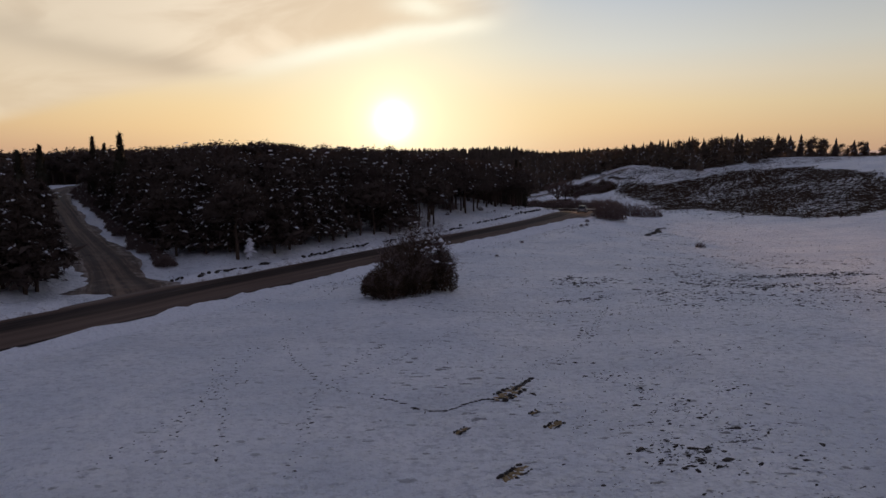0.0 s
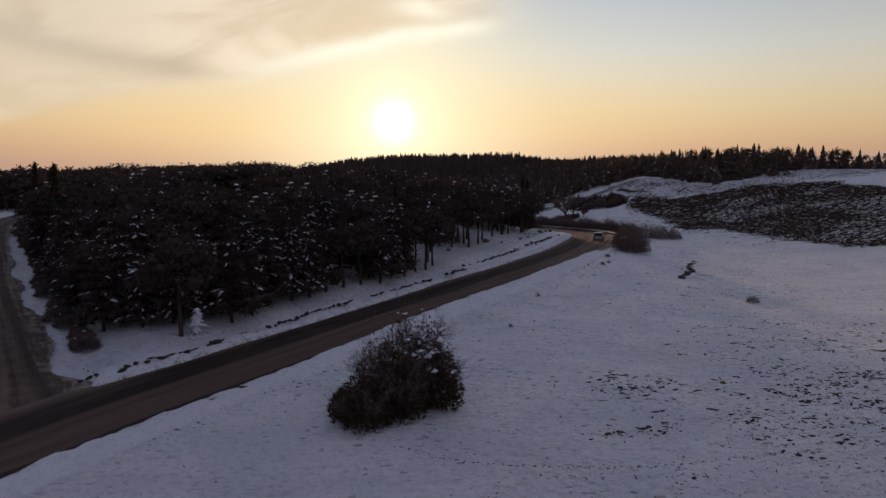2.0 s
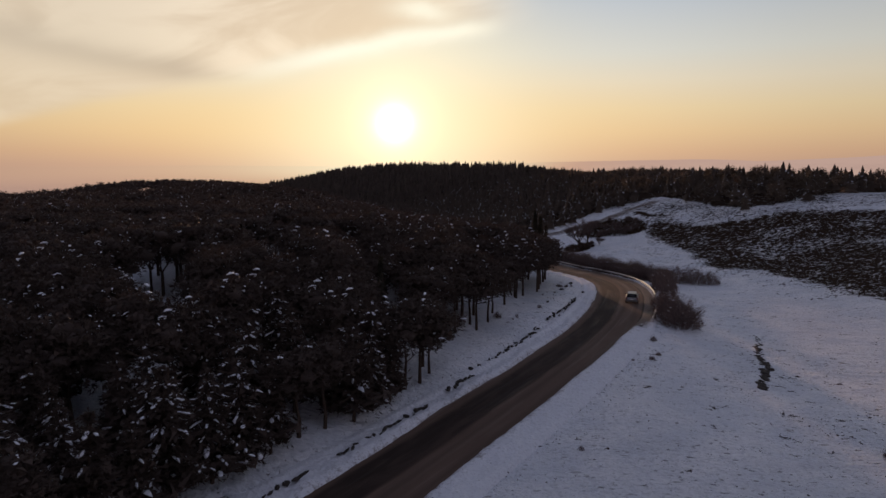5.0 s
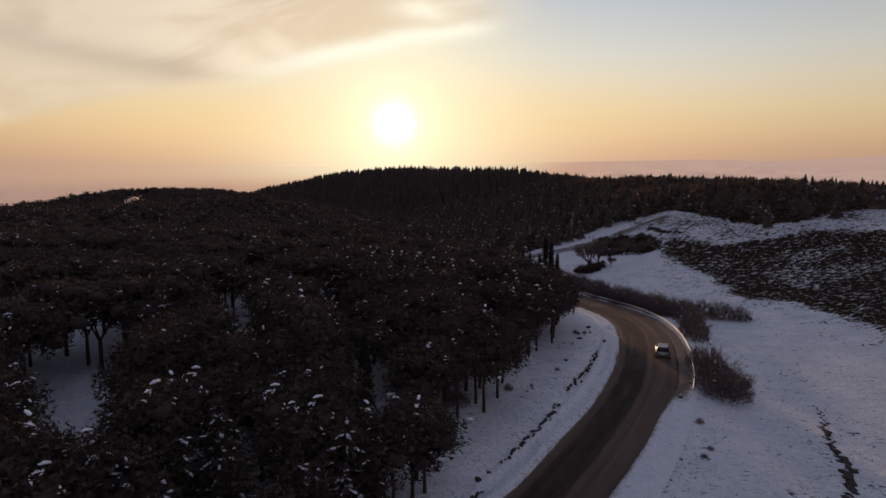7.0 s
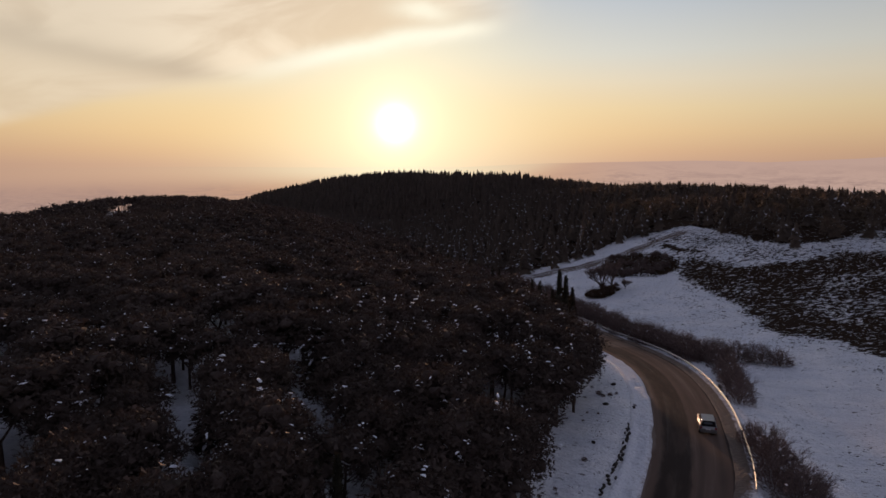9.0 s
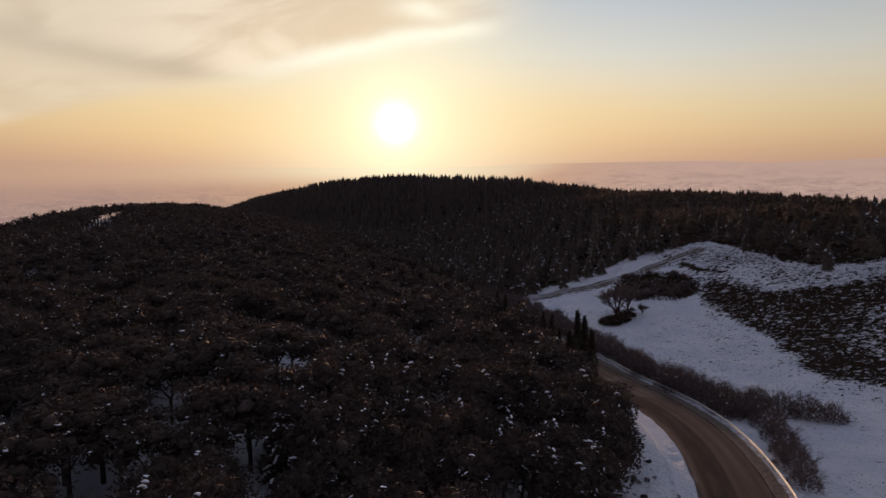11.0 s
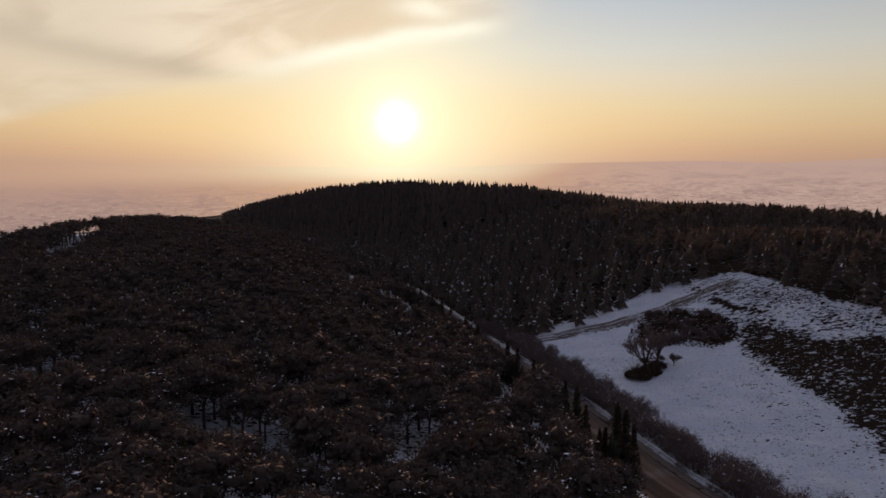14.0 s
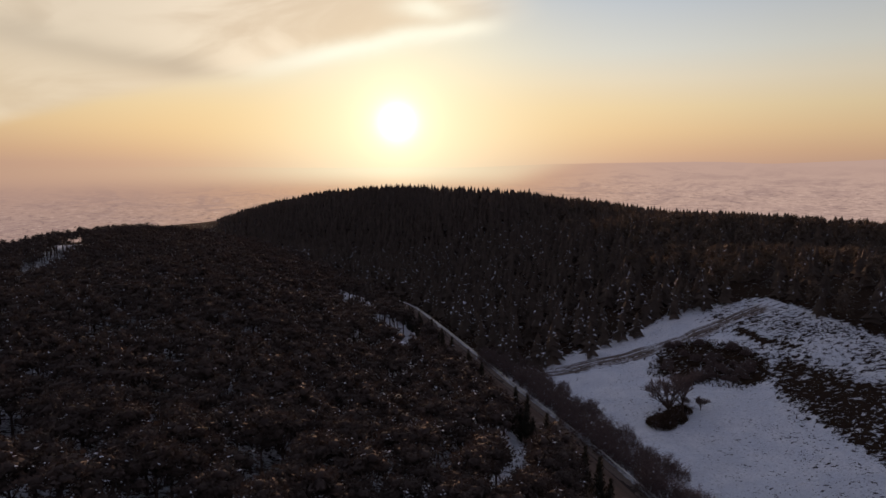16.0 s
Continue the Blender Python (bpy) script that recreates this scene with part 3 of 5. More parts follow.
def verge(name, sign, reach, label):
    """The ploughed snow edge of the road, lumpy, with an uneven inner line."""
    n = len(ROAD)
    ragged = (field(arc, arc * 0, 1.3, 1) - 0.5) * 0.16 + (field(arc, arc * 0, 3.2, 3) - 0.5) * 0.24 + (field(arc, arc * 0, 7, 2) - 0.5) * 0.25
    ragged = ragged * (0.35 if sign > 0 else 0.8)
    # how far the ploughed snow lies in over the asphalt
    narrow = np.interp(ROAD[:, 1], [50, 60, 72, 84, 112, 122, 600], [0, 0.2, 0.75, 1.1, 1.0, 0.35, 0.35]) if sign > 0 else np.interp(ROAD[:, 1], [50, 56, 74, 86, 600], [0.3, 0.6, 0.6, 0, 0])
    high = 1 + 1.2 * (sign > 0) * blend(ROAD[:, 1], 62, 80) * blend(ROAD[:, 1], 122, 112)
    ts = np.linspace(0, 1, 10)
    right = np.stack([ROAD_T[:, 1], -ROAD_T[:, 0]], 1)
    v = np.zeros((n, 10, 3))
    dirt = np.zeros((n, 10))
    for j, t in enumerate(ts):
        o = ROAD_HALF - narrow * (1 - t) + ragged * (1 - t) + reach * t ** 1.3
        xy = ROAD + right * (sign * o)[:, None]
        g = ground(xy[:, 0], xy[:, 1])
        lumps = (field(xy[:, 0], xy[:, 1], 0.7, 3) - 0.4) * 0.42 + (field(xy[:, 0], xy[:, 1], 2.5, 2) - 0.4) * 0.30
        h = (0.26 if sign < 0 else 0.12) * math.sin(min(1, t * 2.2) * math.pi * 0.75)
        flat = 1 - 0.75 * (sign > 0) * blend(ROAD[:, 1], 112, 122)
        z = np.maximum(rz, g) + (h * high + lumps * math.sin(math.pi * min(1, t * 1.05))) * flat
        if j == 0:
            z = rz - 0.05
        if j == 9:
            z = g - 0.12
        v[:, j, :2], v[:, j, 2] = xy, z
        dirt[:, j] = (0.62 * math.exp(-t * 5.0) if sign > 0 else 0.34 * math.exp(-t * 3.0)) + 0.10 + (0.46 - 0.2 * t) * (sign > 0) * blend(ROAD[:, 1], 112, 122)
        if sign > 0:
            dirt[:, j] += 0.55 * blend(o, 5.0, 4.5) * blend(ROAD[:, 1], 114, 128) * (0.6 + 0.8 * field(xy[:, 0], xy[:, 1], 1.1, 2))
    ss, _ = beside(v[:, :, 0], v[:, :, 1], SIDE, SIDE_T)
    gap = (np.abs(ss).reshape(n, 10) < 4.2) & (sign < 0)
    v[:, :, 2] -= 0.8 * gap
    i = np.arange(n * 10).reshape(n, 10)
    f = np.stack([i[:-1, :-1], i[:-1, 1:], i[1:, 1:], i[1:, :-1]], -1).reshape(-1, 4)
    me = mesh_of(name, v.reshape(-1, 3), f, BANK)
    set_attr(me, "bare", dirt.ravel())
    tagged(new(name, me), label, "snow bank", kind="structure")


verge("snow_bank_west", -1, 2.6, "ploughed snow bank, lumpy and dirty beside the road")
verge("snow_bank_east", 1, 2.2, "low ridge of ploughed snow beside the road")

# the plain far below, as distance: a self-lit ring with painted haze
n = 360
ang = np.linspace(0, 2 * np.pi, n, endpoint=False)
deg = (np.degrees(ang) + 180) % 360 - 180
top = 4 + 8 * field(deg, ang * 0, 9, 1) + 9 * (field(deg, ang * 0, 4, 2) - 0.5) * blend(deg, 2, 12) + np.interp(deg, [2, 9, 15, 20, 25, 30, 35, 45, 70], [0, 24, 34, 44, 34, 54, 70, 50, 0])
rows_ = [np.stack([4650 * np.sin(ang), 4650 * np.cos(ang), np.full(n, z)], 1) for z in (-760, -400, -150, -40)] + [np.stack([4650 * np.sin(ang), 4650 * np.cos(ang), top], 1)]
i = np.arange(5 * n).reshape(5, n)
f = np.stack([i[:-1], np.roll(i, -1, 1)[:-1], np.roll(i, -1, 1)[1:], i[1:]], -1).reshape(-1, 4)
tagged(new("backdrop", mesh_of("backdrop", np.vstack(rows_), f, HAZE)), "self-lit painted backdrop of a hazy snowy plain and low hills in the distance", "backdrop", kind="structure")


# ---- growing things ----
def tri_mesh(name, verts, tris, mats, index=None):
    """A large mesh of triangles from arrays."""
    verts, tris = np.asarray(verts, np.float32), np.asarray(tris, np.int32)
    me = bpy.data.meshes.new(name)
    me.vertices.add(len(verts))
    me.vertices.foreach_set("co", verts.ravel())
    me.loops.add(len(tris) * 3)
    me.loops.foreach_set("vertex_index", tris.ravel())
    me.polygons.add(len(tris))
    me.polygons.foreach_set("loop_start", np.arange(0, len(tris) * 3, 3, dtype=np.int32))
    for m in mats if isinstance(mats, (list, tuple)) else [mats]:
        me.materials.append(m)
    if index is not None:
        me.polygons.foreach_set("material_index", np.asarray(index, np.int32))
    me.update(calc_edges=True)
    return me


class Soup:
    """Triangles gathered piece by piece."""

    def __init__(self):
        self.v, self.f, self.m, self.n = [], [], [], 0

    def put(self, v, f, m=0):
        self.v.append(np.asarray(v, float))
        self.f.append(np.asarray(f, int) + self.n)
        self.m.append(np.full(len(f), m))
        self.n += len(v)

    def arrays(self):
        return np.vstack(self.v), np.vstack(self.f), np.concatenate(self.m)

    def mesh(self, name, mats):
        v, f, m = self.arrays()
        return tri_mesh(name, v, f, mats, m)


G = (1 + 5 ** 0.5) / 2
ICO_V = np.array([(-1, G, 0), (1, G, 0), (-1, -G, 0), (1, -G, 0), (0, -1, G), (0, 1, G), (0, -1, -G), (0, 1, -G), (G, 0, -1), (G, 0, 1), (-G, 0, -1), (-G, 0, 1)]) / math.hypot(1, G)
ICO_F = np.array([(0, 11, 5), (0, 5, 1), (0, 1, 7), (0, 7, 10), (0, 10, 11), (1, 5, 9), (5, 11, 4), (11, 10, 2), (10, 7, 6), (7, 1, 8), (3, 9, 4), (3, 4, 2), (3, 2, 6), (3, 6, 8), (3, 8, 9), (4, 9, 5), (2, 4, 11), (6, 2, 10), (8, 6, 7), (9, 8, 1)])
OCT_V = np.array([(1, 0, 0), (0, 1, 0), (-1, 0, 0), (0, -1, 0), (0, 0, 1), (0, 0, -0.6)], float)
OCT_F = np.array([(0, 1, 4), (1, 2, 4), (2, 3, 4), (3, 0, 4), (1, 0, 5), (2, 1, 5), (3, 2, 5), (0, 3, 5)])


def unit(v):
    return v / np.maximum(1e-6, np.linalg.norm(v, axis=-1, keepdims=True))


def tufts(soup, r, where, out, size, blades=3, m=0, wide=1.0):
    """Sprays of needles: at each place a fan of narrow blades pointing outwards."""
    n = len(where)
    for _ in range(blades):
        d = unit(out + r.normal(0, 0.55, (n, 3)))
        w = unit(np.cross(d, r.normal(0, 1, (n, 3)))) * (size * wide * r.uniform(0.11, 0.22, n))[:, None]
        ln = (size * r.uniform(0.7, 1.3, n))[:, None]
        a, b_, c = where - d * ln * 0.35 + w * 0.5, where + d * ln * 0.2 - w, where + d * ln
        v = np.stack([a, b_, c], 1).reshape(-1, 3)
        soup.put(v, np.arange(3 * n).reshape(n, 3), m)


def snow_lumps(soup, r, where, size, m=0, along=None):
    """Pads of snow lying on the foliage; along: the way a laden bough hangs."""
    for k, (p, s) in enumerate(zip(where, size)):
        a = r.uniform(0, math.tau) if along is None else math.atan2(along[k][1], along[k][0])
        rot = np.array([(math.cos(a), -math.sin(a), 0), (math.sin(a), math.cos(a), 0), (0, 0, 1)])
        if along is None or s < 0.085:
            v, f = OCT_V * r.uniform(0.6, 1.35, (6, 1)) * (s * r.uniform(0.8, 1.4), s * r.uniform(0.5, 0.9), s * r.uniform(0.35, 0.6)) + r.normal(0, s * 0.12, (6, 3)), OCT_F
        else:
            v, f = ICO_V * r.uniform(0.55, 1.35, (12, 1)) * (s * r.uniform(1.0, 1.9), s * r.uniform(0.5, 0.9), s * r.uniform(0.3, 0.5)), ICO_F
            v[:, 2] -= r.uniform(0.0, 0.6) * v[:, 0] + 0.5 * v[:, 0] ** 2 / (s + 0.2) * 0.6
        soup.put(v @ rot.T + p, f, m)


def tube(soup, a, b_, r0, r1, sides=5, m=0):
    a, b_ = np.asarray(a, float), np.asarray(b_, float)
    d = unit(b_ - a)
    u = unit(np.cross(d, (0.3, 0.9, 0.2)))
    w = np.cross(d, u)
    t = np.linspace(0, math.tau, sides, endpoint=False)
    ring = np.cos(t)[:, None] * u + np.sin(t)[:, None] * w
    v = np.vstack([a + ring * r0, b_ + ring * r1])
    i = np.arange(sides)
    j = (i + 1) % sides
    soup.put(v, np.vstack([np.stack([i, j, j + sides], 1), np.stack([i, j + sides, i + sides], 1)]), m)


def trunk_mesh(name, r, height, radius, lean=0.25, limbs=4, limb_from=0.45, spread=1.4):
    s = Soup()
    pts = [np.array((0, 0, -0.3))]
    for k in range(1, 5):
        pts.append(np.array((r.normal(0, lean * 0.3) * k / 2, r.normal(0, lean * 0.3) * k / 2, height * k / 4)))
    for k in range(4):
        tube(s, pts[k], pts[k + 1], radius * (1 - 0.2 * k), radius * (0.8 - 0.2 * k), 6)
    for _ in range(limbs):
        t = r.uniform(limb_from, 0.92)
        k = min(3, int(t * 4))
        p = pts[k] + (pts[k + 1] - pts[k]) * (t * 4 - k)
        a = r.uniform(0, math.tau)
        e = p + np.array((math.cos(a), math.sin(a), r.uniform(0.25, 0.8))) * spread * r.uniform(0.6, 1.1)
        tube(s, p, e, radius * 0.38, radius * 0.12, 4)
    return s.mesh(name, BARK)


def dome_pine(seed, h, w, clumps, size, lobes, snow, base=0.42, blades=3, hang=True, wide=1.3, heart=80):
    """Arrays of a round-headed pine crown and of the snow on it."""
    r = np.random.RandomState(seed)
    crown, white = Soup(), Soup()
    centre = []
    for k in range(lobes):
        a, q = k * 2.4 + r.uniform(-0.4, 0.4), math.sqrt((k + 0.5) / lobes)
        z = h * (base + (1 - base) * (0.86 - 0.50 * q * q)) + r.normal(0, 0.03) * h
        centre.append((math.cos(a) * q * w * 0.36, math.sin(a) * q * w * 0.36, z))
    centre = np.array(centre)
    rad = np.stack([w * 0.27 * r.uniform(0.65, 1.35, lobes), w * 0.27 * r.uniform(0.65, 1.35, lobes), (1 - base) * h * 0.26 * r.uniform(0.6, 1.15, lobes)], 1)
    # the dark, close inside of each lobe
    for c, q in zip(centre, rad):
        crown.put(ICO_V * r.uniform(0.30, 0.62, (12, 1)) * q + c, ICO_F)
        d = unit(r.normal(0, 1, (heart, 3)))
        o = c + d * q * r.uniform(0.45, 1.02, (heart, 1))
        e1 = unit(np.cross(d, r.normal(0, 1, (heart, 3))) + d * r.normal(0, 0.7, (heart, 1)))
        e2 = unit(np.cross(d, e1) + d * r.normal(0, 0.7, (heart, 1)))
        k = (q.mean() * (60 / heart) ** 0.5 * r.uniform(0.10, 0.22, heart))[:, None]
        crown.put(np.stack([o - e1 * k, o + e1 * k * 0.7 - e2 * k * 0.8, o + e2 * k], 1).reshape(-1, 3), np.arange(3 * heart).reshape(heart, 3))
    k = r.randint(0, lobes, clumps)
    d = unit(r.normal(0, 1, (clumps, 3)) * (1, 1, 0.8) + (0, 0, 0.18))
    p = centre[k] + d * rad[k] * r.uniform(0.45, 1.15, (clumps, 1)) ** 0.6 * (1, 1, 0.9)
    tufts(crown, r, p, unit(d + (0, 0, 0.35)), size * r.uniform(0.7, 1.2, clumps), blades, 0, wide)
    up = np.nonzero(d[:, 2] > -0.1)[0]
    pick = r.choice(up, min(snow, len(up)), replace=False)
    pick = np.repeat(pick, 4)
    at_ = centre[k[pick]] + d[pick] * rad[k[pick]] * r.uniform(0.92, 1.12, (len(pick), 1)) + r.normal(0, 0.2, (len(pick), 3))
    snow_lumps(white, r, at_, r.gamma(1.5, 0.03, len(pick)) + (0.04 if hang else 0.055), 0, d[pick] + r.normal(0, 0.6, (len(pick), 3)) if hang else None)
    return crown, white


def cone_pine(seed, h, w, clumps, size, snow, base=0.2):
    """A younger, pointed pine with drooping tiers."""
    r = np.random.RandomState(seed)
    crown, white = Soup(), Soup()
    tiers = 9
    ends = []
    for k in range(tiers):
        t = k / (tiers - 1)
        z = h * (base + (0.95 - base) * t)
        q = w * 0.5 * (1 - t) ** 0.75 * r.uniform(0.8, 1.15) + 0.15
        arms = 7 if k < 5 else 5
        for j in range(arms):
            a = j * math.tau / arms + k * 1.3 + r.uniform(-0.3, 0.3)
            ql = q * r.uniform(0.75, 1.2)
            e = np.array((math.cos(a) * ql, math.sin(a) * ql, z - 0.16 * ql + r.normal(0, 0.1)))
            ends.append((np.array((0, 0, z + 0.1)), e, ql))
            c = e * (0.55, 0.55, 1) + (0, 0, 0.08)
            m = 14
            o = c + r.normal(0, 1, (m, 3)) * (ql * 0.2, ql * 0.2, h * 0.02)
            e1 = unit(r.normal(0, 1, (m, 3)) * (1, 1, 0.5)) * (ql * 0.17 + 0.08)
            e2 = unit(r.normal(0, 1, (m, 3)) * (1, 1, 0.7)) * (ql * 0.14 + 0.08)
            crown.put(np.stack([o - e1, o + e1 - e2, o + e2], 1).reshape(-1, 3), np.arange(3 * m).reshape(m, 3))
    per = max(1, clumps // len(ends))
    for a, e, ql in ends:
        t = r.uniform(0.3, 1.05, per)[:, None]
        p = a + (e - a) * t + r.normal(0, 0.16, (per, 3)) * (ql * 0.6 + 0.2)
        d = unit((e - a) + (0, 0, 0.25))
        tufts(crown, r, p, np.repeat(d[None], per, 0), size * r.uniform(0.7, 1.2, per))
    pick = r.choice(len(ends), min(len(ends), snow), replace=False)
    for i in pick:
        a, e, ql = ends[i]
        n = r.randint(2, 7)
        t = r.uniform(0.4, 1.05, n)[:, None]
        snow_lumps(white, r, a + (e - a) * t + (0, 0, 0.14), np.minimum(0.24, 0.06 + r.gamma(1.8, 0.045, n)) * (1.2 - 0.5 * e[2] / h), 0, [e - a] * n)
    return crown, white


def cypress(seed, h, w, clumps, size):
    r = np.random.RandomState(seed)
    crown = Soup()
    for k in range(6):
        t = (k + 0.5) / 6
        q = w * 0.5 * (0.55 + 0.45 * math.sin(math.pi * min(1, t * 1.1 + 0.15))) * (1 - t ** 4 * 0.75)
        crown.put(ICO_V * (q * 0.85, q * 0.85, h * 0.13) + (r.normal(0, 0.04), r.normal(0, 0.04), 0.4 + (h - 0.6) * t), ICO_F)
    t, a = r.uniform(0, 1, clumps), r.uniform(0, math.tau, clumps)
    q = w * 0.5 * (0.55 + 0.45 * np.sin(math.pi * np.minimum(1, t * 1.1 + 0.15))) * (1 - t ** 3 * 0.88) * r.uniform(0.85, 1.1, clumps)
    p = np.stack([np.cos(a) * q, np.sin(a) * q, 0.3 + (h - 0.35) * t], 1)
    d = unit(np.stack([np.cos(a) * 0.5, np.sin(a) * 0.5, np.ones(clumps)], 1))
    tufts(crown, r, p, d, size * r.uniform(0.7, 1.2, clumps))
    return crown


def fir(seed, h, w, tiers, snow):
    """A far fir: ragged tiers round a spike."""
    r = np.random.RandomState(seed)
    s = Soup()
    for k in range(tiers):
        t = k / tiers
        z0, q = h * (0.12 + 0.86 * t), w * 0.5 * (1 - t) ** 0.85 + 0.12
        n = 8
        a = np.linspace(0, math.tau, n, endpoint=False) + r.uniform(0, 1)
        star = np.where(np.arange(n) % 2, 0.45, 1.15) * r.uniform(0.7, 1.2, n)
        rim = np.stack([np.cos(a) * q * star, np.sin(a) * q * star, z0 - 0.28 * q * star + r.uniform(-0.5, 0.5, n)], 1)
        v = np.vstack([rim, [(r.normal(0, 0.05), r.normal(0, 0.05), z0 + h * 1.5 / tiers)]])
        i = np.arange(n)
        s.put(v, np.stack([i, (i + 1) % n, np.full(n, n)], 1), 0)
    if snow:
        w_ = Soup()
        t, a = r.uniform(0.05, 0.9, snow), r.uniform(0, math.tau, snow)
        q = w * 0.5 * (1 - t) ** 0.85 * r.uniform(0.6, 1.05, snow)
        p = np.stack([np.cos(a) * q, np.sin(a) * q, h * (0.14 + 0.86 * t) + 0.15], 1)
        sz_ = r.gamma(2, 0.09, snow) + 0.07
        for pk, sk_ in zip(p, sz_):
            d = r.normal(0, 1, (3, 3)) * (sk_, sk_, sk_ * 0.5)
            s.put(pk + d, [(0, 1, 2)], 1)
    return s


def repeat(protos, kinds, pos, scale, turn):
    """Many copies of a few prototypes in one set of arrays."""
    V, F, M, base = [], [], [], 0
    for k, (v, f, m) in enumerate(protos):
        sel = np.nonzero(kinds == k)[0]
        if not len(sel):
            continue
        c, s = np.cos(turn[sel]), np.sin(turn[sel])
        x = v[None, :, 0] * c[:, None] - v[None, :, 1] * s[:, None]
        y = v[None, :, 0] * s[:, None] + v[None, :, 1] * c[:, None]
        sc = scale[sel]
        out = np.stack([x * sc[:, :1], y * sc[:, :1], v[None, :, 2] * sc[:, 1:2]], 2) + pos[sel][:, None]
        V.append(out.reshape(-1, 3))
        F.append((f[None] + (np.arange(len(sel)) * len(v))[:, None, None]).reshape(-1, 3) + base)
        M.append(np.tile(m, len(sel)))
        base += len(sel) * len(v)
    return np.vstack(V), np.vstack(F), np.concatenate(M)


# where the woods stand
rs = np.random.RandomState(11)


def jitter(x0, x1, y0, y1, step, amount=0.42):
    a, b_ = np.meshgrid(np.arange(x0, x1, step), np.arange(y0, y1, step))
    a[1::2] += step / 2
    a, b_ = a.ravel(), b_.ravel()
    return a + rs.uniform(-amount, amount, len(a)) * step, b_ + rs.uniform(-amount, amount, len(b_)) * step


GLADES = [(-70, 118, 7), (-64, 122, 5), (-77, 115, 6.5), (-84, 112, 6), (-8.4, 228, 3), (-26.5, 315, 5), (-12, 291, 6), (-8.5, 279, 4.5), (18.2, 178.5, 3), (19.3, 164.2, 2.2), (-30.8, 103.5, 4.2), (-27.5, 97.5, 4.4), (-24, 93, 4.2), (-13.2, 126.5, 3.8), (-10.0, 113.8, 3.4), (-18.8, 109.5, 3.4), (-5.2, 102.5, 3.8), (-23, 123.2, 3.2), (-36.8, 133, 3.4), (3.3, 127.5, 2.2), (-2, 152, 2.8), (-25, 140, 3.0), (-16, 150, 2.6), (-40, 152, 3.0), (-56.5, 195, 4.6), (-43, 189, 3.0), (-29.7, 178, 3.8), (-20.9, 192, 3.6), (-4.8, 177.2, 3.8), (0.2, 200, 2.4), (-39.8, 173.6, 3.0), (-21, 175.5, 3.0), (-15.8, 293, 5.0), (-10, 272, 4)]
# firebreak over the hill
BREAK = np.vstack([spline([(-134 + o, 318), (-141 + o, 342), (-149 + o, 368), (-160 + o, 400)], 1.5) for o in (0, 3.2)])

nx_, ny_ = jitter(-90, 34, 40, 150, 3.35)
dx_, dy_ = jitter(-370, 34, 40, 525, 4.45)
near_zone = (dx_ > -90) & (dy_ < 150)
sel = rs.rand(len(nx_)) < 0.96
hx_, hy_ = np.concatenate([dx_[~near_zone], nx_[sel]]), np.concatenate([dy_[~near_zone], ny_[sel]])
sd, _ = beside(hx_, hy_, ROAD, ROAD_T)
ss, sk_ = beside(hx_, hy_, SIDE, SIDE_T)
keep_off = np.interp(hy_, [40, 60, 73, 86, 91, 105, 135, 150, 160, 172, 186, 196, 330, 360, 600], [6.6, 6.7, 7.4, 7.6, 8.8, 10.8, 11.3, 12.0, 12.8, 13.0, 10.2, 6.3, 6.0, 6.3, 6.3])
ok = (sd < -keep_off) & (np.abs(ss) > np.where(ss > 0, np.interp(sk_ * 0.6, [0, 15, 30, 45, 60], [6.2, 5.7, 4.8, 4.1, 3.5]), 4.4))
for cx, cy, cr in GLADES:    # each drawn out to the south-east
    long_ = math.hypot(cx, 85)
    for step_, q in ((0, 0.92), (4, 0.8), (8, 0.62)):
        ok &= np.hypot(hx_ - cx + cx / long_ * step_, hy_ - cy + 85 / long_ * step_) > cr * q
ok &= np.min(np.hypot(hx_[:, None] - BREAK[None, :, 0], hy_[:, None] - BREAK[None, :, 1]), 1) > 3.1
ok &= ~((field(hx_, hy_, 13, 2) > 0.84) & (rs.rand(len(hx_)) < 0.85))
# only the slopes that face the meadow are wooded in detail
ok &= (hy_ < 520) & (hx_ > -95 - 0.55 * hy_)
hx_, hy_, sd = hx_[ok], hy_[ok], sd[ok]
# single trees out in front of the wood
front_row = [(-25.6, 62.4), (-27.4, 64.6), (-23, 63.2), (-20.6, 64.6), (-29.6, 66.8), (-31.4, 69.6), (-33.8, 72.4), (-22.2, 66.6), (-25, 67), (-28, 69.6), (-36.6, 76.4), (-39, 79.6), (-30.4, 72.6), (-41.4, 83)]
for j in range(len(ROAD)):
    if 57 < ROAD[j, 1] < 92 and j % 4 == 0:
        q = ROAD[j] - np.array((ROAD_T[j, 1], -ROAD_T[j, 0])) * rs.uniform(6.9, 8.3)
        front_row.append(tuple(q + rs.normal(0, 0.25, 2)))
front_row = [q for q in front_row if not (-0.9 < (q[0] + 18.8) * 0.87 + (q[1] - 62.7) * 0.5 and math.hypot(q[0] + 17.6, q[1] - 61.6) < 3.4)]
solo = np.array(front_row + [(-29.9, 46.2), (-32.2, 49.2), (-35.0, 49.5), (-33.5, 44.0), (-38.0, 50.0), (6.0, 115.5), (10.2, 126.8), (3.0, 109.5), (8.0, 120.9), (15.0, 138.0), (16.0, 143.5)])
hx_, hy_ = np.concatenate([hx_, solo[:, 0]]), np.concatenate([hy_, solo[:, 1]])
sd = np.concatenate([sd, np.full(len(solo), -9.0)])
sd[len(sd) - len(solo):len(sd) - len(solo) + len(front_row)] = -7.5
hz_ = ground(hx_, hy_) - 0.05
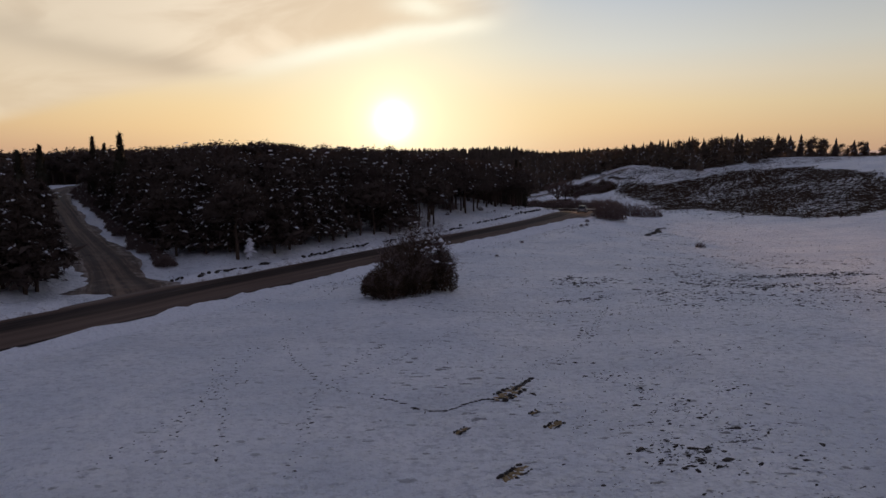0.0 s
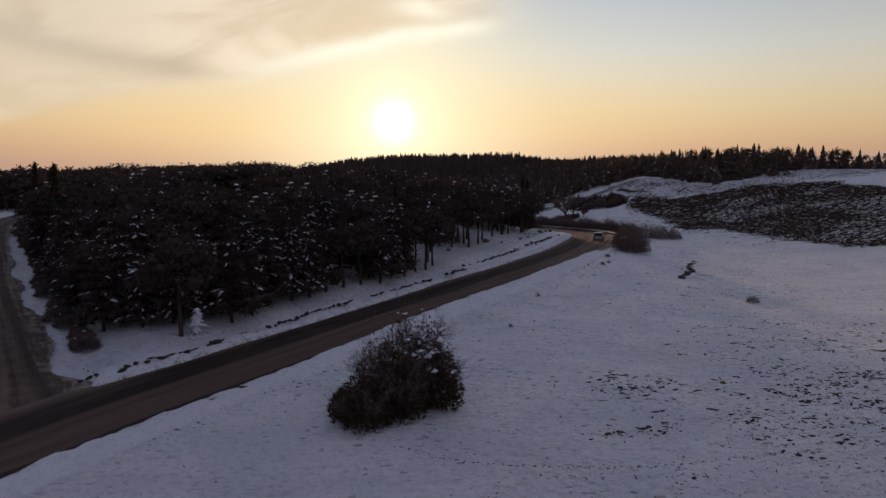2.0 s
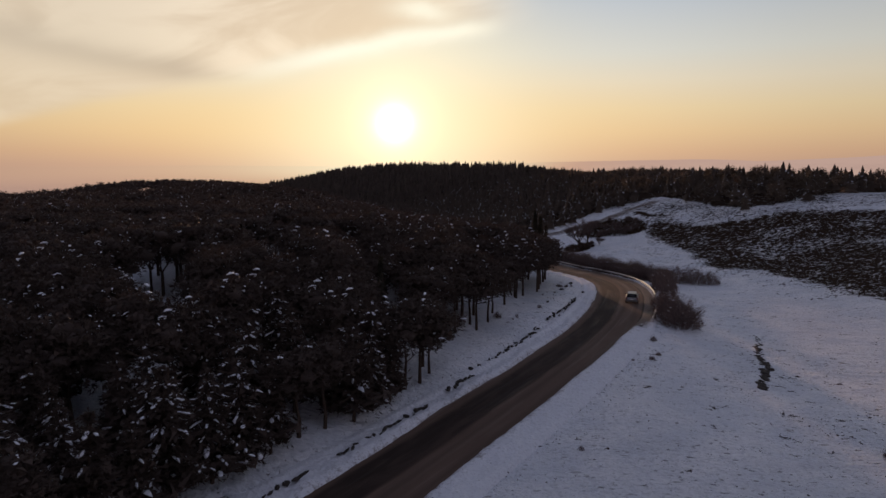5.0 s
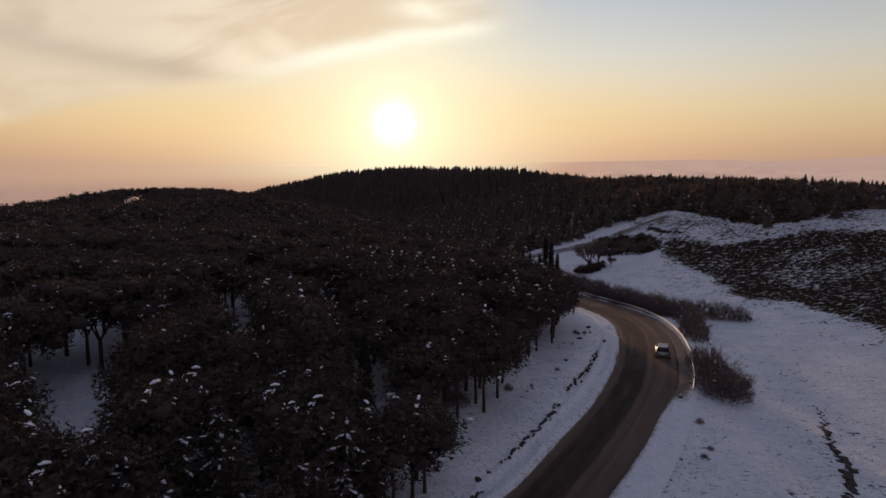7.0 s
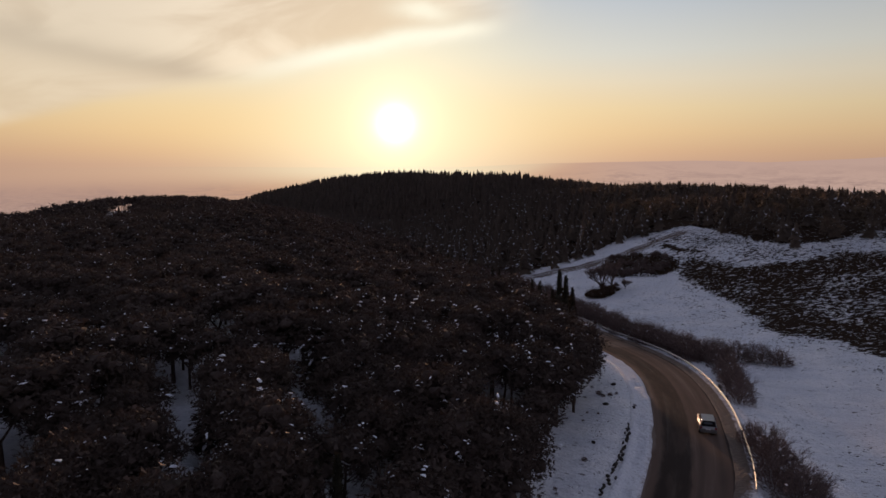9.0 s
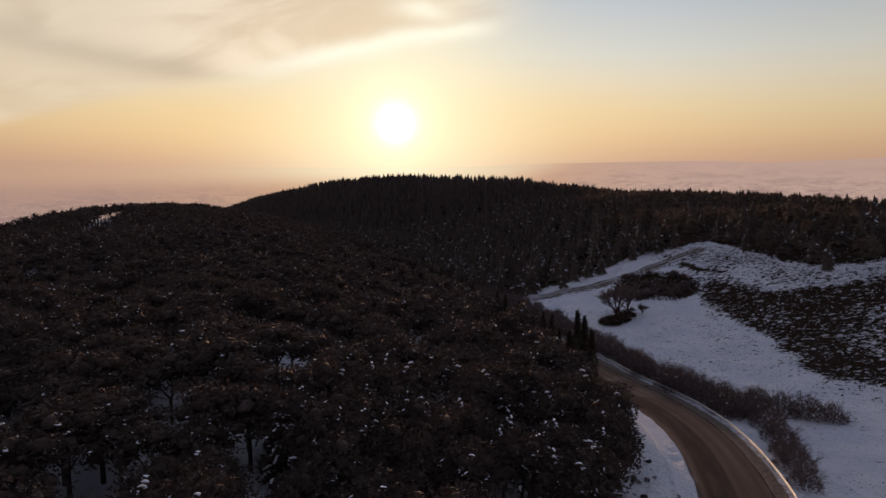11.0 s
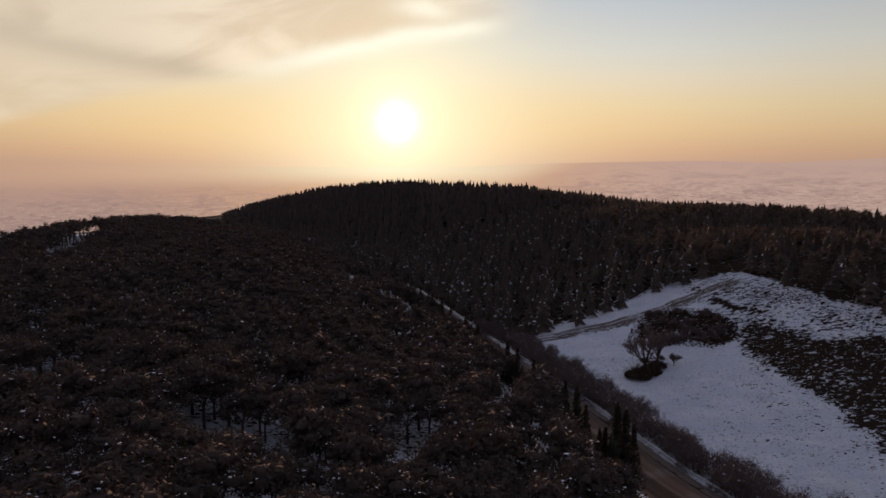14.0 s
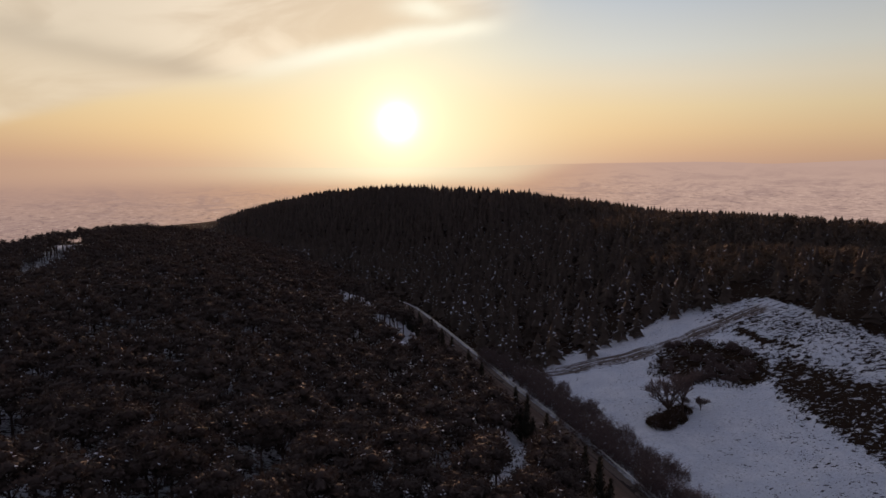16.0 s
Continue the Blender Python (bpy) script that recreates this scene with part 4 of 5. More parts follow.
order = np.argsort(np.abs(sd) + 40 * (hy_ > 150) + 0.12 * np.abs(hy_ - 85))
edge_ids, deep_ids = order[:300], order[300:]

# named trees near the road
CONES = [cone_pine(21 + k, 8.6, 4.1, 1000, 0.38, (14, 48, 105)[k], 0.19) for k in range(3)]
DOMES = [dome_pine(31 + k, 9.0, 5.8, 1200, 0.34, 13 + k, 3 + 4 * k, 0.30 + 0.05 * k, 4, True, 1.0, 90) for k in range(4)]
tree_protos = []
for k, (crown, white) in enumerate(CONES + DOMES):
    r = np.random.RandomState(80 + k)
    tall = 8.2 if k < 3 else 6.6
    tree_protos.append((trunk_mesh("trunk", r, tall, 0.15 if k < 3 else 0.19, 0.25, 5, 0.35 if k < 3 else 0.45), crown.mesh("crown", PINE), white.mesh("snow_load", LUMP)))


def tree(name, label, meshes, x, y, z, sx, sz, turn, group, names=("trunk", "crown", "snow_load")):
    ob = new(name)
    ob.empty_display_size = 0.3
    ob.matrix_basis = Matrix.LocRotScale((x, y, z), Euler((0, 0, turn)), (sx, sx, sz))
    for nm, m in zip(names, meshes):
        tagged(part(nm, m, ob, "white snow lying on the branches" if nm == "snow_load" else ""), kind="stuff" if nm == "snow_load" else "")
    return tagged(ob, label, "tree", group)


for i in edge_ids:
    front = abs(sd[i]) < 16 and hy_[i] < 88
    k = rs.choice(3, p=(0.45, 0.33, 0.22)) if (front and rs.rand() < 0.75) or rs.rand() < 0.12 else rs.randint(3, 7)
    s = rs.uniform(0.78, 1.04) * (0.84 if hx_[i] < -38 else 1.0) * (0.9 if sd[i] == -7.5 else 1.0) * (0.98 if sd[i] == -9.0 else 1.0)
    tree("pine_tree", "dark pointed pine with snow on drooping branches" if k < 3 else "dark round-headed pine with flecks of snow", tree_protos[k], hx_[i], hy_[i], hz_[i], s * rs.uniform(1.0, 1.2), s * (0.97 if k < 3 else 0.9), rs.uniform(0, math.tau), "pines along the wood's edge")

# the woods behind, too many to count
low = []
for k in range(11):
    if k < 5:
        crown, white = dome_pine(51 + k, 9.0, 5.8, 260, 0.42, 9, (6, 3, 10, 1, 4)[k], 0.36, 3, False, 1.2, 70)
    else:
        crown, white = dome_pine(51 + k, 9.0, 5.8, 130 if k < 8 else 60, 0.5 if k < 8 else 0.66, 7 if k < 8 else 5, (3, 1, 5, 1, 1, 2)[k - 5], 0.36, 2, False, 1.5, 34 if k < 8 else 18)
    cv, cf, cm = crown.arrays()
    wv, wf, wm = white.arrays()
    tr_ = Soup()
    tube(tr_, (0, 0, -0.3), (0, 0, 3.4), 0.2, 0.15, 4)
    for j in range(3 if k < 5 else 1):
        tube(tr_, (0, 0, 3.2), (1.3 * math.cos(j * 2.1 + k), 1.3 * math.sin(j * 2.1 + k), 5.8), 0.12, 0.05, 3)
    tv, tf, tm = tr_.arrays()
    low.append((np.vstack([cv, wv, tv]), np.vstack([cf, wf + len(cv), tf + len(cv) + len(wv)]), np.concatenate([cm, wm + 1, tm + 2])))
n = len(deep_ids)
s = rs.uniform(0.75, 1.02, n) * np.where((hx_[deep_ids] < -38) & (hy_[deep_ids] < 150), 0.86, 1.0) * np.where((hy_[deep_ids] > 190) & (sd[deep_ids] > -14), 0.99, 1.0)
kinds = np.where((hy_[deep_ids] < 205) & (hx_[deep_ids] > -75), rs.randint(0, 5, n), np.where(hy_[deep_ids] < 300, rs.randint(5, 8, n), rs.randint(8, 11, n)))
V, F, M = repeat(low, kinds, np.stack([hx_[deep_ids], hy_[deep_ids], hz_[deep_ids]], 1), np.stack([s * rs.uniform(1.08, 1.35, n), s * np.interp(hy_[deep_ids], [120, 190], [0.89, 0.96])], 1), rs.uniform(0, math.tau, n))
tagged(new("pine_wood", tri_mesh("pine_wood", V, F, [PINE, LUMP, BARK], M)), "dense dark pine wood flecked with snow on the hill", "woodland", kind="stuff")

# fir wood on the far ridge
fx, fy = jitter(-420, 420, 225, 1120, 5.4)
sd2, _ = beside(fx, fy, ROAD, ROAD_T)
a_ = np.degrees(np.arctan2(fx, fy - 60))
r_ = np.hypot(fx, fy - 60)
edge_ = np.interp(a_, [-60, -24, -20, -16, -6, 6, 15, 25, 35, 60], [300, 330, 1050, 1120, 960, 600, 520, 470, 460, 520])
# the meadow's upper edge: woods only beyond it
meadow = np.interp(fx, *FIR_EDGE)
ok = (fy > meadow + rs.normal(0, 2.0, len(fx))) & (r_ < edge_ + 75) & ((sd2 > 7) | (fy > 500) & (np.abs(sd2) > 8)) & (fx > -0.345 * (fy - 105))
ok &= rs.rand(len(fx)) > 0.10
ok &= ((fx - 60) * 0.737 + (fy - 585) * 0.676 < 45) | (fx > 60)
ok &= ~((field(fx, fy, 16, 3) > 0.84) & (fy < 330))
for cx, cy, cr in ((62, 304, 6), (56, 300, 4), (95, 270, 4.5), (97, 277, 4)):
    ok &= np.hypot(fx - cx, (fy - cy) * 0.6) > cr
ok &= (rs.rand(len(fx)) < np.interp(fy, [0, 480, 700, 1200], [1, 1, 0.8, 0.6]))
fx, fy = fx[ok], fy[ok]
fz = ground(fx, fy) - 0.05
n = len(fx)
firs = [fir(61 + k, 9.0, 4.6 + 0.4 * k, 6, 34 if k % 2 else 15) for k in range(4)] + [fir(66 + k, 9.0, 5.6, 4, 0) for k in range(2)]
plain_firs = [fir(74 + k, 9.0, 4.8 + 0.5 * k, 6, 3 * k) for k in range(3)]
rounds = [dome_pine(71 + k, 8.0, 5.2, 80, 0.55, 6, 3, 0.3, 2, False, 1.4, 26) for k in range(2)]
protos = [x.arrays() for x in firs]
for crown, white in rounds:
    cv, cf, cm = crown.arrays()
    wv, wf, wm = white.arrays()
    protos.append((np.vstack([cv, wv]), np.vstack([cf, wf + len(cv)]), np.concatenate([cm, wm + 1])))
protos += [x.arrays() for x in plain_firs]
# snow lies on the outer trees, by the meadow and the road
outer = np.minimum(fy - np.interp(fx, *FIR_EDGE), sd2[ok] * 1.2)
snowy = rs.rand(n) < np.interp(outer, [10, 26, 50, 110], [0.9, 0.55, 0.22, 0.06])
kinds = np.where(fy > 480, rs.randint(4, 6, n), np.where(snowy, rs.randint(0, 4, n), rs.randint(8, 11, n)))
kinds = np.where((fx > 60) & (rs.rand(n) < np.interp(fx, [60, 100], [0.25, 0.62])), rs.randint(6, 8, n), kinds)
s = np.where(fx > 62, 0.80 + 0.17 * rs.rand(n), 0.66 + 0.46 * rs.beta(2.2, 2.4, n)) * np.interp(fx, [55, 75, 120, 150], [1.0, 0.9, 0.95, 0.80]) * np.interp(fy, [300, 440], [1.0, 1.22]) * np.interp(-fx / (fy - 105), [0.20, 0.30, 0.345], [1, 0.66, 0.2])
V, F, M = repeat(protos, kinds, np.stack([fx, fy, fz], 1), np.stack([s * rs.uniform(0.85, 1.15, n), s], 1), rs.uniform(0, math.tau, n))
tagged(new("fir_wood", tri_mesh("fir_wood", V, F, [FIR, LUMP], M)), "brown-green conifer wood on the far ridge", "woodland", kind="stuff")

# cypresses
r = np.random.RandomState(5)
cyp_big = (trunk_mesh("trunk", r, 5.0, 0.14, 0.1, 0), cypress(1, 10.0, 2.1, 520, 0.42).mesh("crown", CYPRESS))
cyp_small = (trunk_mesh("trunk", r, 2.2, 0.08, 0.1, 0), cypress(2, 5.0, 1.3, 260, 0.34).mesh("crown", CYPRESS))
for x, y, s in ((19.0, 172.0, 1.24), (20.2, 172.8, 1.15), (21.6, 174.2, 0.95), (18.2, 174.0, 0.9), (-51.2, 97.0, 0.90), (-39.6, 81.4, 1.03), (-50.6, 99.2, 0.80), (-45.0, 74.0, 0.9), (-6.5, 102.5, 0.78), (-8.0, 104.0, 0.66), (-37.5, 58.5, 0.95)):
    tree("cypress_tree", "tall narrow dark green cypress", cyp_big, x, y, ground(x, y)[0], s * 0.95, s, r.uniform(0, 6), "tall cypresses", ("trunk", "crown"))
for k in range(58):
    j = int(np.argmin(np.abs(ROAD[:, 1] - (190 + k * 2.7 + r.uniform(-1.5, 1.5)))))
    q = ROAD[j] - np.array((ROAD_T[j, 1], -ROAD_T[j, 0])) * r.uniform(4.7, 5.9)
    s = r.uniform(0.9, 1.85)
    tree("young_cypress", "young slender cypress beside the road", cyp_small, q[0], q[1], ground(*q)[0], 0.5 + s * 0.5, s, r.uniform(0, 6), "cypress row beside the road", ("trunk", "crown"))


# ---- bushes ----
def twigs(seed, h, w, stems, sub, fine, thick=0.03):
    """Bare branches: stems, side shoots and fine shoots."""
    r = np.random.RandomState(seed)
    s = Soup()
    tips = []
    for _ in range(stems):
        a, q = r.uniform(0, math.tau), math.sqrt(r.uniform(0, 1))
        root = np.array((math.cos(a) * q * w * 0.18, math.sin(a) * q * w * 0.18, -0.1))
        tip = np.array((math.cos(a) * q * w * 0.5, math.sin(a) * q * w * 0.5, h * r.uniform(0.65, 1.0) * (1 - 0.35 * q * q)))
        mid = root + (tip - root) * 0.5 + (0, 0, h * 0.10) + r.normal(0, 0.08, 3)
        tube(s, root, mid, thick, thick * 0.7, 3)
        tube(s, mid, tip, thick * 0.7, thick * 0.25, 3)
        for _ in range(sub):
            t = r.uniform(0.25, 1.0)
            p = root + (mid - root) * t * 2 if t < 0.5 else mid + (tip - mid) * (t * 2 - 1)
            d = unit(unit(tip - root) + r.normal(0, 0.55, 3)) * h * r.uniform(0.14, 0.30)
            d[2] = abs(d[2]) * 0.8
            tube(s, p, p + d, thick * 0.45, thick * 0.2, 3)
            tips.append(p + d)
            for _ in range(fine):
                e = p + d * r.uniform(0.3, 1.0)
                g = unit(unit(d) + r.normal(0, 0.6, 3)) * h * r.uniform(0.06, 0.15)
                tube(s, e, e + g, thick * 0.25, thick * 0.12, 3)
    return s, np.array(tips)


def bush_meshes(seed, h, w, stems, sub, fine, snow, leaf=0, tangle=TWIG):
    s, tips = twigs(seed, h, w, stems, sub, fine, 0.03 if h < 5 else 0.06)
    r = np.random.RandomState(seed + 500)
    out = [s.mesh("brushwood", TWIG)]
    white = Soup()
    pick = tips[r.choice(len(tips), snow)]
    snow_lumps(white, r, pick, r.gamma(2, 0.05, snow) + 0.05)
    if leaf:
        f = Soup()
        q = np.sqrt(r.uniform(0, 1, leaf)) * w * 0.42
        a = r.uniform(0, math.tau, leaf)
        c = np.stack([np.cos(a) * q, np.sin(a) * q, r.uniform(0.03, 0.8, leaf) * h * (1 - 4.6 * (q / w) ** 2) + 0.1], 1)
        tufts(f, r, c, unit(c * (1, 1, 0.3) + (0, 0, 0.8)), np.full(leaf, 0.5), 3, 0, 0.45)
        out.append(f.mesh("twig_tangle", tangle))
    out.append(white.mesh("snow_load", LUMP))
    return out


def bush(meshes, x, y, s, sz, turn, label, group):
    ob = new("bush")
    ob.empty_display_size = 0.3
    ob.matrix_basis = Matrix.LocRotScale((x, y, ground(x, y)[0]), Euler((0, 0, turn)), (s, s, sz))
    for m in meshes:
        tagged(part(m.name.split(".")[0], m, ob), kind="stuff")
    return tagged(ob, label, "bush", group)


tw, lv, wh = Soup(), Soup(), Soup()
r = np.random.RandomState(41)
for k, (ox, oy, hh, ww) in enumerate(((-2.0, -1.6, 2.3, 3.0), (-1.2, 0.2, 3.7, 3.6), (0.3, 0.8, 4.7, 3.8), (1.6, 1.2, 4.4, 3.4), (2.2, 0.2, 3.0, 2.6), (-0.2, -0.8, 3.2, 3.0), (-2.9, -0.6, 1.7, 2.2))):
    hh *= 1.12
    s, tips = twigs(200 + k, hh, ww, 26, 10, 4, 0.024)
    v, f, m = s.arrays()
    tw.put(v + (ox, oy, 0), f)
    q, a = np.sqrt(r.uniform(0, 1, 1100)) * ww * 0.46, r.uniform(0, math.tau, 1100)
    p = np.stack([np.cos(a) * q + ox, np.sin(a) * q + oy, r.uniform(0.02, 0.97, 1100) * hh * (1 - 3.0 * (q / ww) ** 2) + 0.06], 1)
    tufts(lv, r, p, unit(r.normal(0, 1, (1100, 3)) + (0, 0, 0.5)), np.full(1100, 0.24), 3)
    top_ = tips[(tips[:, 2] > hh * 0.55) & (tips[:, 0] + ox > -0.6)]
    if k in (2, 3, 4) and len(top_):
        n = (0, 0, 22, 60, 30)[k]
        snow_lumps(wh, r, top_[r.choice(len(top_), n)] + (ox, oy, 0), r.gamma(2, 0.05, n) + 0.05)
big = [tw.mesh("brushwood", TWIG), lv.mesh("dry_leaves", SCRUB), wh.mesh("snow_load", LUMP)]
bush(big, -2.2, 48.0, 1.0, 1.0, 0.2, "large tangled brown thicket standing alone in the snow", "")
SHRUBS = [(24.1, 109.5, 0.19), (22.8, 103.7, 0.14), (19.5, 101.6, 0.07), (16.2, 97.4, 0.07), (9.7, 79.9, 0.10), (21.6, 102.0, 0.15), (5.5, 66.3, 0.09)]
hedge = [bush_meshes(7 + k, 3.4, 4.8, 32, 9, 3, 4, 420) for k in range(3)]
r = np.random.RandomState(17)
HEDGE = [(29.8, 116.6, 1.05), (31.2, 118.4, 0.9), (29.0, 119.4, 0.9), (30.6, 122.6, 1.1), (31.6, 126.0, 1.0), (31.4, 129.0, 0.7), (36.6, 143.0, 0.8), (38.0, 147.5, 1.0), (39.6, 152, 0.95), (41, 157, 1.0), (42.4, 162, 1.1), (45.0, 172, 1.05), (48.4, 170.5, 1.15), (51.4, 169.4, 1.1), (54, 167.5, 0.9), (47, 175, 0.9), (41.6, 168, 1.15), (40.6, 173, 1.15)]
for k in range(52):
    y = 166 + k * 2.25
    x = np.interp(y, [166, 181, 195, 210, 225, 240, 256, 270, 285], [39.3, 36.0, 32.2, 28.7, 25.2, 21.7, 16.9, 12.9, 8.5]) + r.uniform(-1.4, 1.4)
    HEDGE.append((x, y, r.uniform(0.85, 1.2)))
    if r.rand() < (0.35 if y < 205 else 0.8):
        HEDGE.append((x + r.uniform(2.5, 4.6), y + r.uniform(-1, 1), r.uniform(0.65, 0.95)))
for x, y, s in HEDGE:
    bush(hedge[r.randint(0, 3)], x, y, s * 1.05, s, r.uniform(0, 6), "bare brown roadside bush dusted with snow", "bushes below the guard rail")
brush = [bush_meshes(27 + k, 3.4, 4.8, 26, 7, 2, 3, 1100) for k in range(2)]
for k in range(64):
    j = int(len(SIDE) * (0.12 + 0.0105 * k))
    q = SIDE[j] + np.array((SIDE_T[j, 1], -SIDE_T[j, 0])) * (r.uniform(3.7, 5.0) - 0.9 * k / 64)
    s = r.uniform(0.22, 0.36)
    bush(brush[r.randint(0, 2)], q[0], q[1], s * r.uniform(1.2, 1.8), s, r.uniform(0, 6), "low bare brushwood on the snowy edge of the side track", "brushwood beside the side track")
for x, y, s in ((-60.5, 130.5, 1.0), (-64, 132, 1.1), (-67.5, 134, 1.0), (-71, 136, 1.1), (-75, 137, 1.0), (-62, 136, 1.0), (-69, 139, 1.1), (-79, 138, 1.2), (-82, 134, 1.4), (-85, 136, 1.5), (-88, 135, 1.5), (-84, 139, 1.4), (-77, 134, 1.3)):
    bush(hedge[r.randint(0, 3)], x, y, s, s, r.uniform(0, 6), "bare brown undergrowth between the pines", "undergrowth at the end of the track")
bush(hedge[1], 31.5, 79.7, 0.30, 0.22, 2.0, "dry pale grass tussock dusted with snow", "")
for x, y, s in SHRUBS:
    bush(hedge[r.randint(0, 3)], x, y, s, s * 0.9, r.uniform(0, 6), "small bare shrub in the snow below the road", "shrubs below the road")
for k in range(16):
    j = int(np.argmin(np.abs(ROAD[:, 1] - r.choice((101, 109, 112, 123, 131, 139)) - r.normal(0, 1.6))))
    q = ROAD[j] - np.array((ROAD_T[j, 1], -ROAD_T[j, 0])) * r.uniform(7.6, 11.4)
    s = r.uniform(0.04, 0.09) + 0.2 * r.rand() ** 4
    bush(hedge[r.randint(0, 3)], q[0], q[1], s, s, r.uniform(0, 6), "low bare twigs on the snowy bank under the pines", "twigs on the bank")
bush(hedge[0], 1.2, 108.5, 0.6, 0.5, 1.0, "low brown shrub under the pines on the bank", "")
undergrowth = bush_meshes(15, 2.3, 6.4, 40, 8, 2, 3, 1500, SCRUB)
for x, y, s, sz in ((38.4, 229.0, 0.95, 1.05), (41.4, 231.0, 0.85, 0.95), (43.6, 233.6, 0.7, 0.7)):
    bush(undergrowth, x, y, s, sz, r.uniform(0, 6), "dark brown undergrowth round the foot of the bare trees", "undergrowth in the meadow")
for k in range(34):
    x, y = r.uniform(42, 64), r.uniform(233, 264)
    while region(THICKET, x, y)[0] < 0.5 and region(TREE_FOOT, x, y)[0] < 0.5:
        x, y = r.uniform(42, 64), r.uniform(233, 264)
    s = r.uniform(0.3, 0.62) * (0.7 if y < 243 else 1.0)
    bush(brush[r.randint(0, 2)], x, y, s * r.uniform(1.0, 1.3), s, r.uniform(0, 6), "brown leafless thicket bush standing in snow", "bushes of the thicket")


def bare_tree(seed, x, y, h, label):
    """A leafless tree: short trunk, limbs, and twigs branching four times."""
    r = np.random.RandomState(seed)
    wood, fine = Soup(), Soup()

    def grow(p, d, length, rad, level):
        q = p + d * length
        tube(fine if level > 1 else wood, p, q, rad, max(0.018, rad * 0.6), 3 if level > 1 else 6)
        for _ in range((8, 6, 5, 4, 0)[level]):
            at_ = p + d * length * r.uniform(0.5 if level else 0.75, 1.0)
            e = unit(d + r.normal(0, 0.52 if level == 0 else 0.46, 3) * (1, 1, 0.6) + (0, 0, 0.22))
            grow(at_, e, length * r.uniform(0.5, 0.78) * (1.7 if level == 0 else 1.0), max(0.03, rad * 0.52), level + 1)

    grow(np.array((0, 0, -0.2)), unit(np.array((r.normal(0, 0.1), r.normal(0, 0.1), 1.0))), h * 0.27, h * 0.026, 0)
    ob = new("bare_tree")
    ob.location = (x, y, ground(x, y)[0])
    part("trunk", wood.mesh("trunk", BARK), ob)
    tagged(part("twig_tangle", fine.mesh("twig_tangle", TWIG), ob), kind="stuff")
    tagged(ob, label, "tree", "bare trees in the meadow")


bare_tree(3, 40.0, 231.2, 10.0, "spreading leafless tree over brown undergrowth")
bare_tree(6, 43.4, 232.4, 9.6, "spreading leafless tree over brown undergrowth")
bare_tree(9, 47.0, 233.4, 3.4, "small leafless tree at the edge of the thicket")

# low dark scrub and clods on the open ground
s = Soup()
r = np.random.RandomState(23)


def scatter(n, cx, cy, rx, ry, lo, hi):
    a, q = r.uniform(0, math.tau, n), np.sqrt(r.uniform(0, 1, n))
    x, y = cx + np.cos(a) * q * rx, cy + np.sin(a) * q * ry
    sd_, _ = beside(x, y, ROAD, ROAD_T)
    keep = np.abs(sd_) > 6.5
    x, y = x[keep], y[keep]
    return np.stack([x, y, ground(x, y)], 1), r.uniform(lo, hi, len(x))


def on_slope(x, y):
    return region(SLOPE, x, y) + 4 * (field(x, y, 5, 3) - 0.5) > 0


for n, cx, cy, rx, ry, lo, hi in ((6500, 90, 175, 50, 75, 0.2, 0.6), (2100, 54, 251, 13, 15, 0.2, 0.6), (300, 80, 246, 20, 8, 0.2, 0.4)):
    p, sz_ = scatter(n, cx, cy, rx, ry, lo, hi)
    if n > 5000:
        k = on_slope(p[:, 0], p[:, 1]) & (field(p[:, 0], p[:, 1], 6, 3) > 0.35)
        p, sz_ = p[k], sz_[k]
    elif n > 2000:
        k = region(THICKET, p[:, 0], p[:, 1]) > -0.5
        p, sz_ = p[k], sz_[k]
    tufts(s, r, p + (0, 0, 0.02), np.tile((0, 0, 1.0), (len(p), 1)), sz_ * 1.2, 4)
# stalks of dry grass in the meadow
for n, cx, cy, rx, ry, lo, hi in ((160, 26, 56, 30, 24, 0.05, 0.14), (90, 14, 32, 14, 14, 0.04, 0.10), (110, 32, 92, 18, 26, 0.06, 0.16), (50, -4, 38, 10, 14, 0.04, 0.10)):
    p, sz_ = scatter(n, cx, cy, rx, ry, lo, hi)
    tufts(s, r, p + (0, 0, 0.02), np.tile((0, 0, 1.0), (len(p), 1)), sz_ * 1.4, 3)
for j in range(0, len(ROAD)):
    if 52 < ROAD[j, 1] < 150:
        for sign, lo, hi, n in ((1, 4.6, 9.0, 3), (-1, 6.0, 10.0, 2)):
            for _ in range(r.poisson(n * 0.8)):
                q = ROAD[j] + np.array((ROAD_T[j, 1], -ROAD_T[j, 0])) * sign * (lo + (hi - lo) * r.uniform(0, 1) ** 1.8)
                tufts(s, r, np.array([(q[0], q[1], ground(q[0], q[1])[0] + 0.03)]), np.array([(0, 0, 1.0)]), np.array([r.uniform(0.07, 0.2)]), 3)
tagged(new("scrub", s.mesh("scrub", SCRUB)), "low dry scrub and grass poking through the snow", "scrub", kind="stuff")

# clods in drifts on the snow; along trails, dark lumps stand for footprint shade
s = Soup()


def clod(x, y, size, stretch=1.1):
    z = ground(x, y)[0]
    a = r.normal(0.3, 0.5)
    rot = np.array([(math.cos(a), -math.sin(a), 0), (math.sin(a), math.cos(a), 0), (0, 0, 1)])
    v = ICO_V * r.uniform(0.35, 1.35, (12, 1)) * (size * stretch * r.uniform(0.7, 1.5), size * r.uniform(0.4, 0.9), size * 0.22)
    s.put(v @ rot.T + (x, y, z + 0.005), ICO_F)


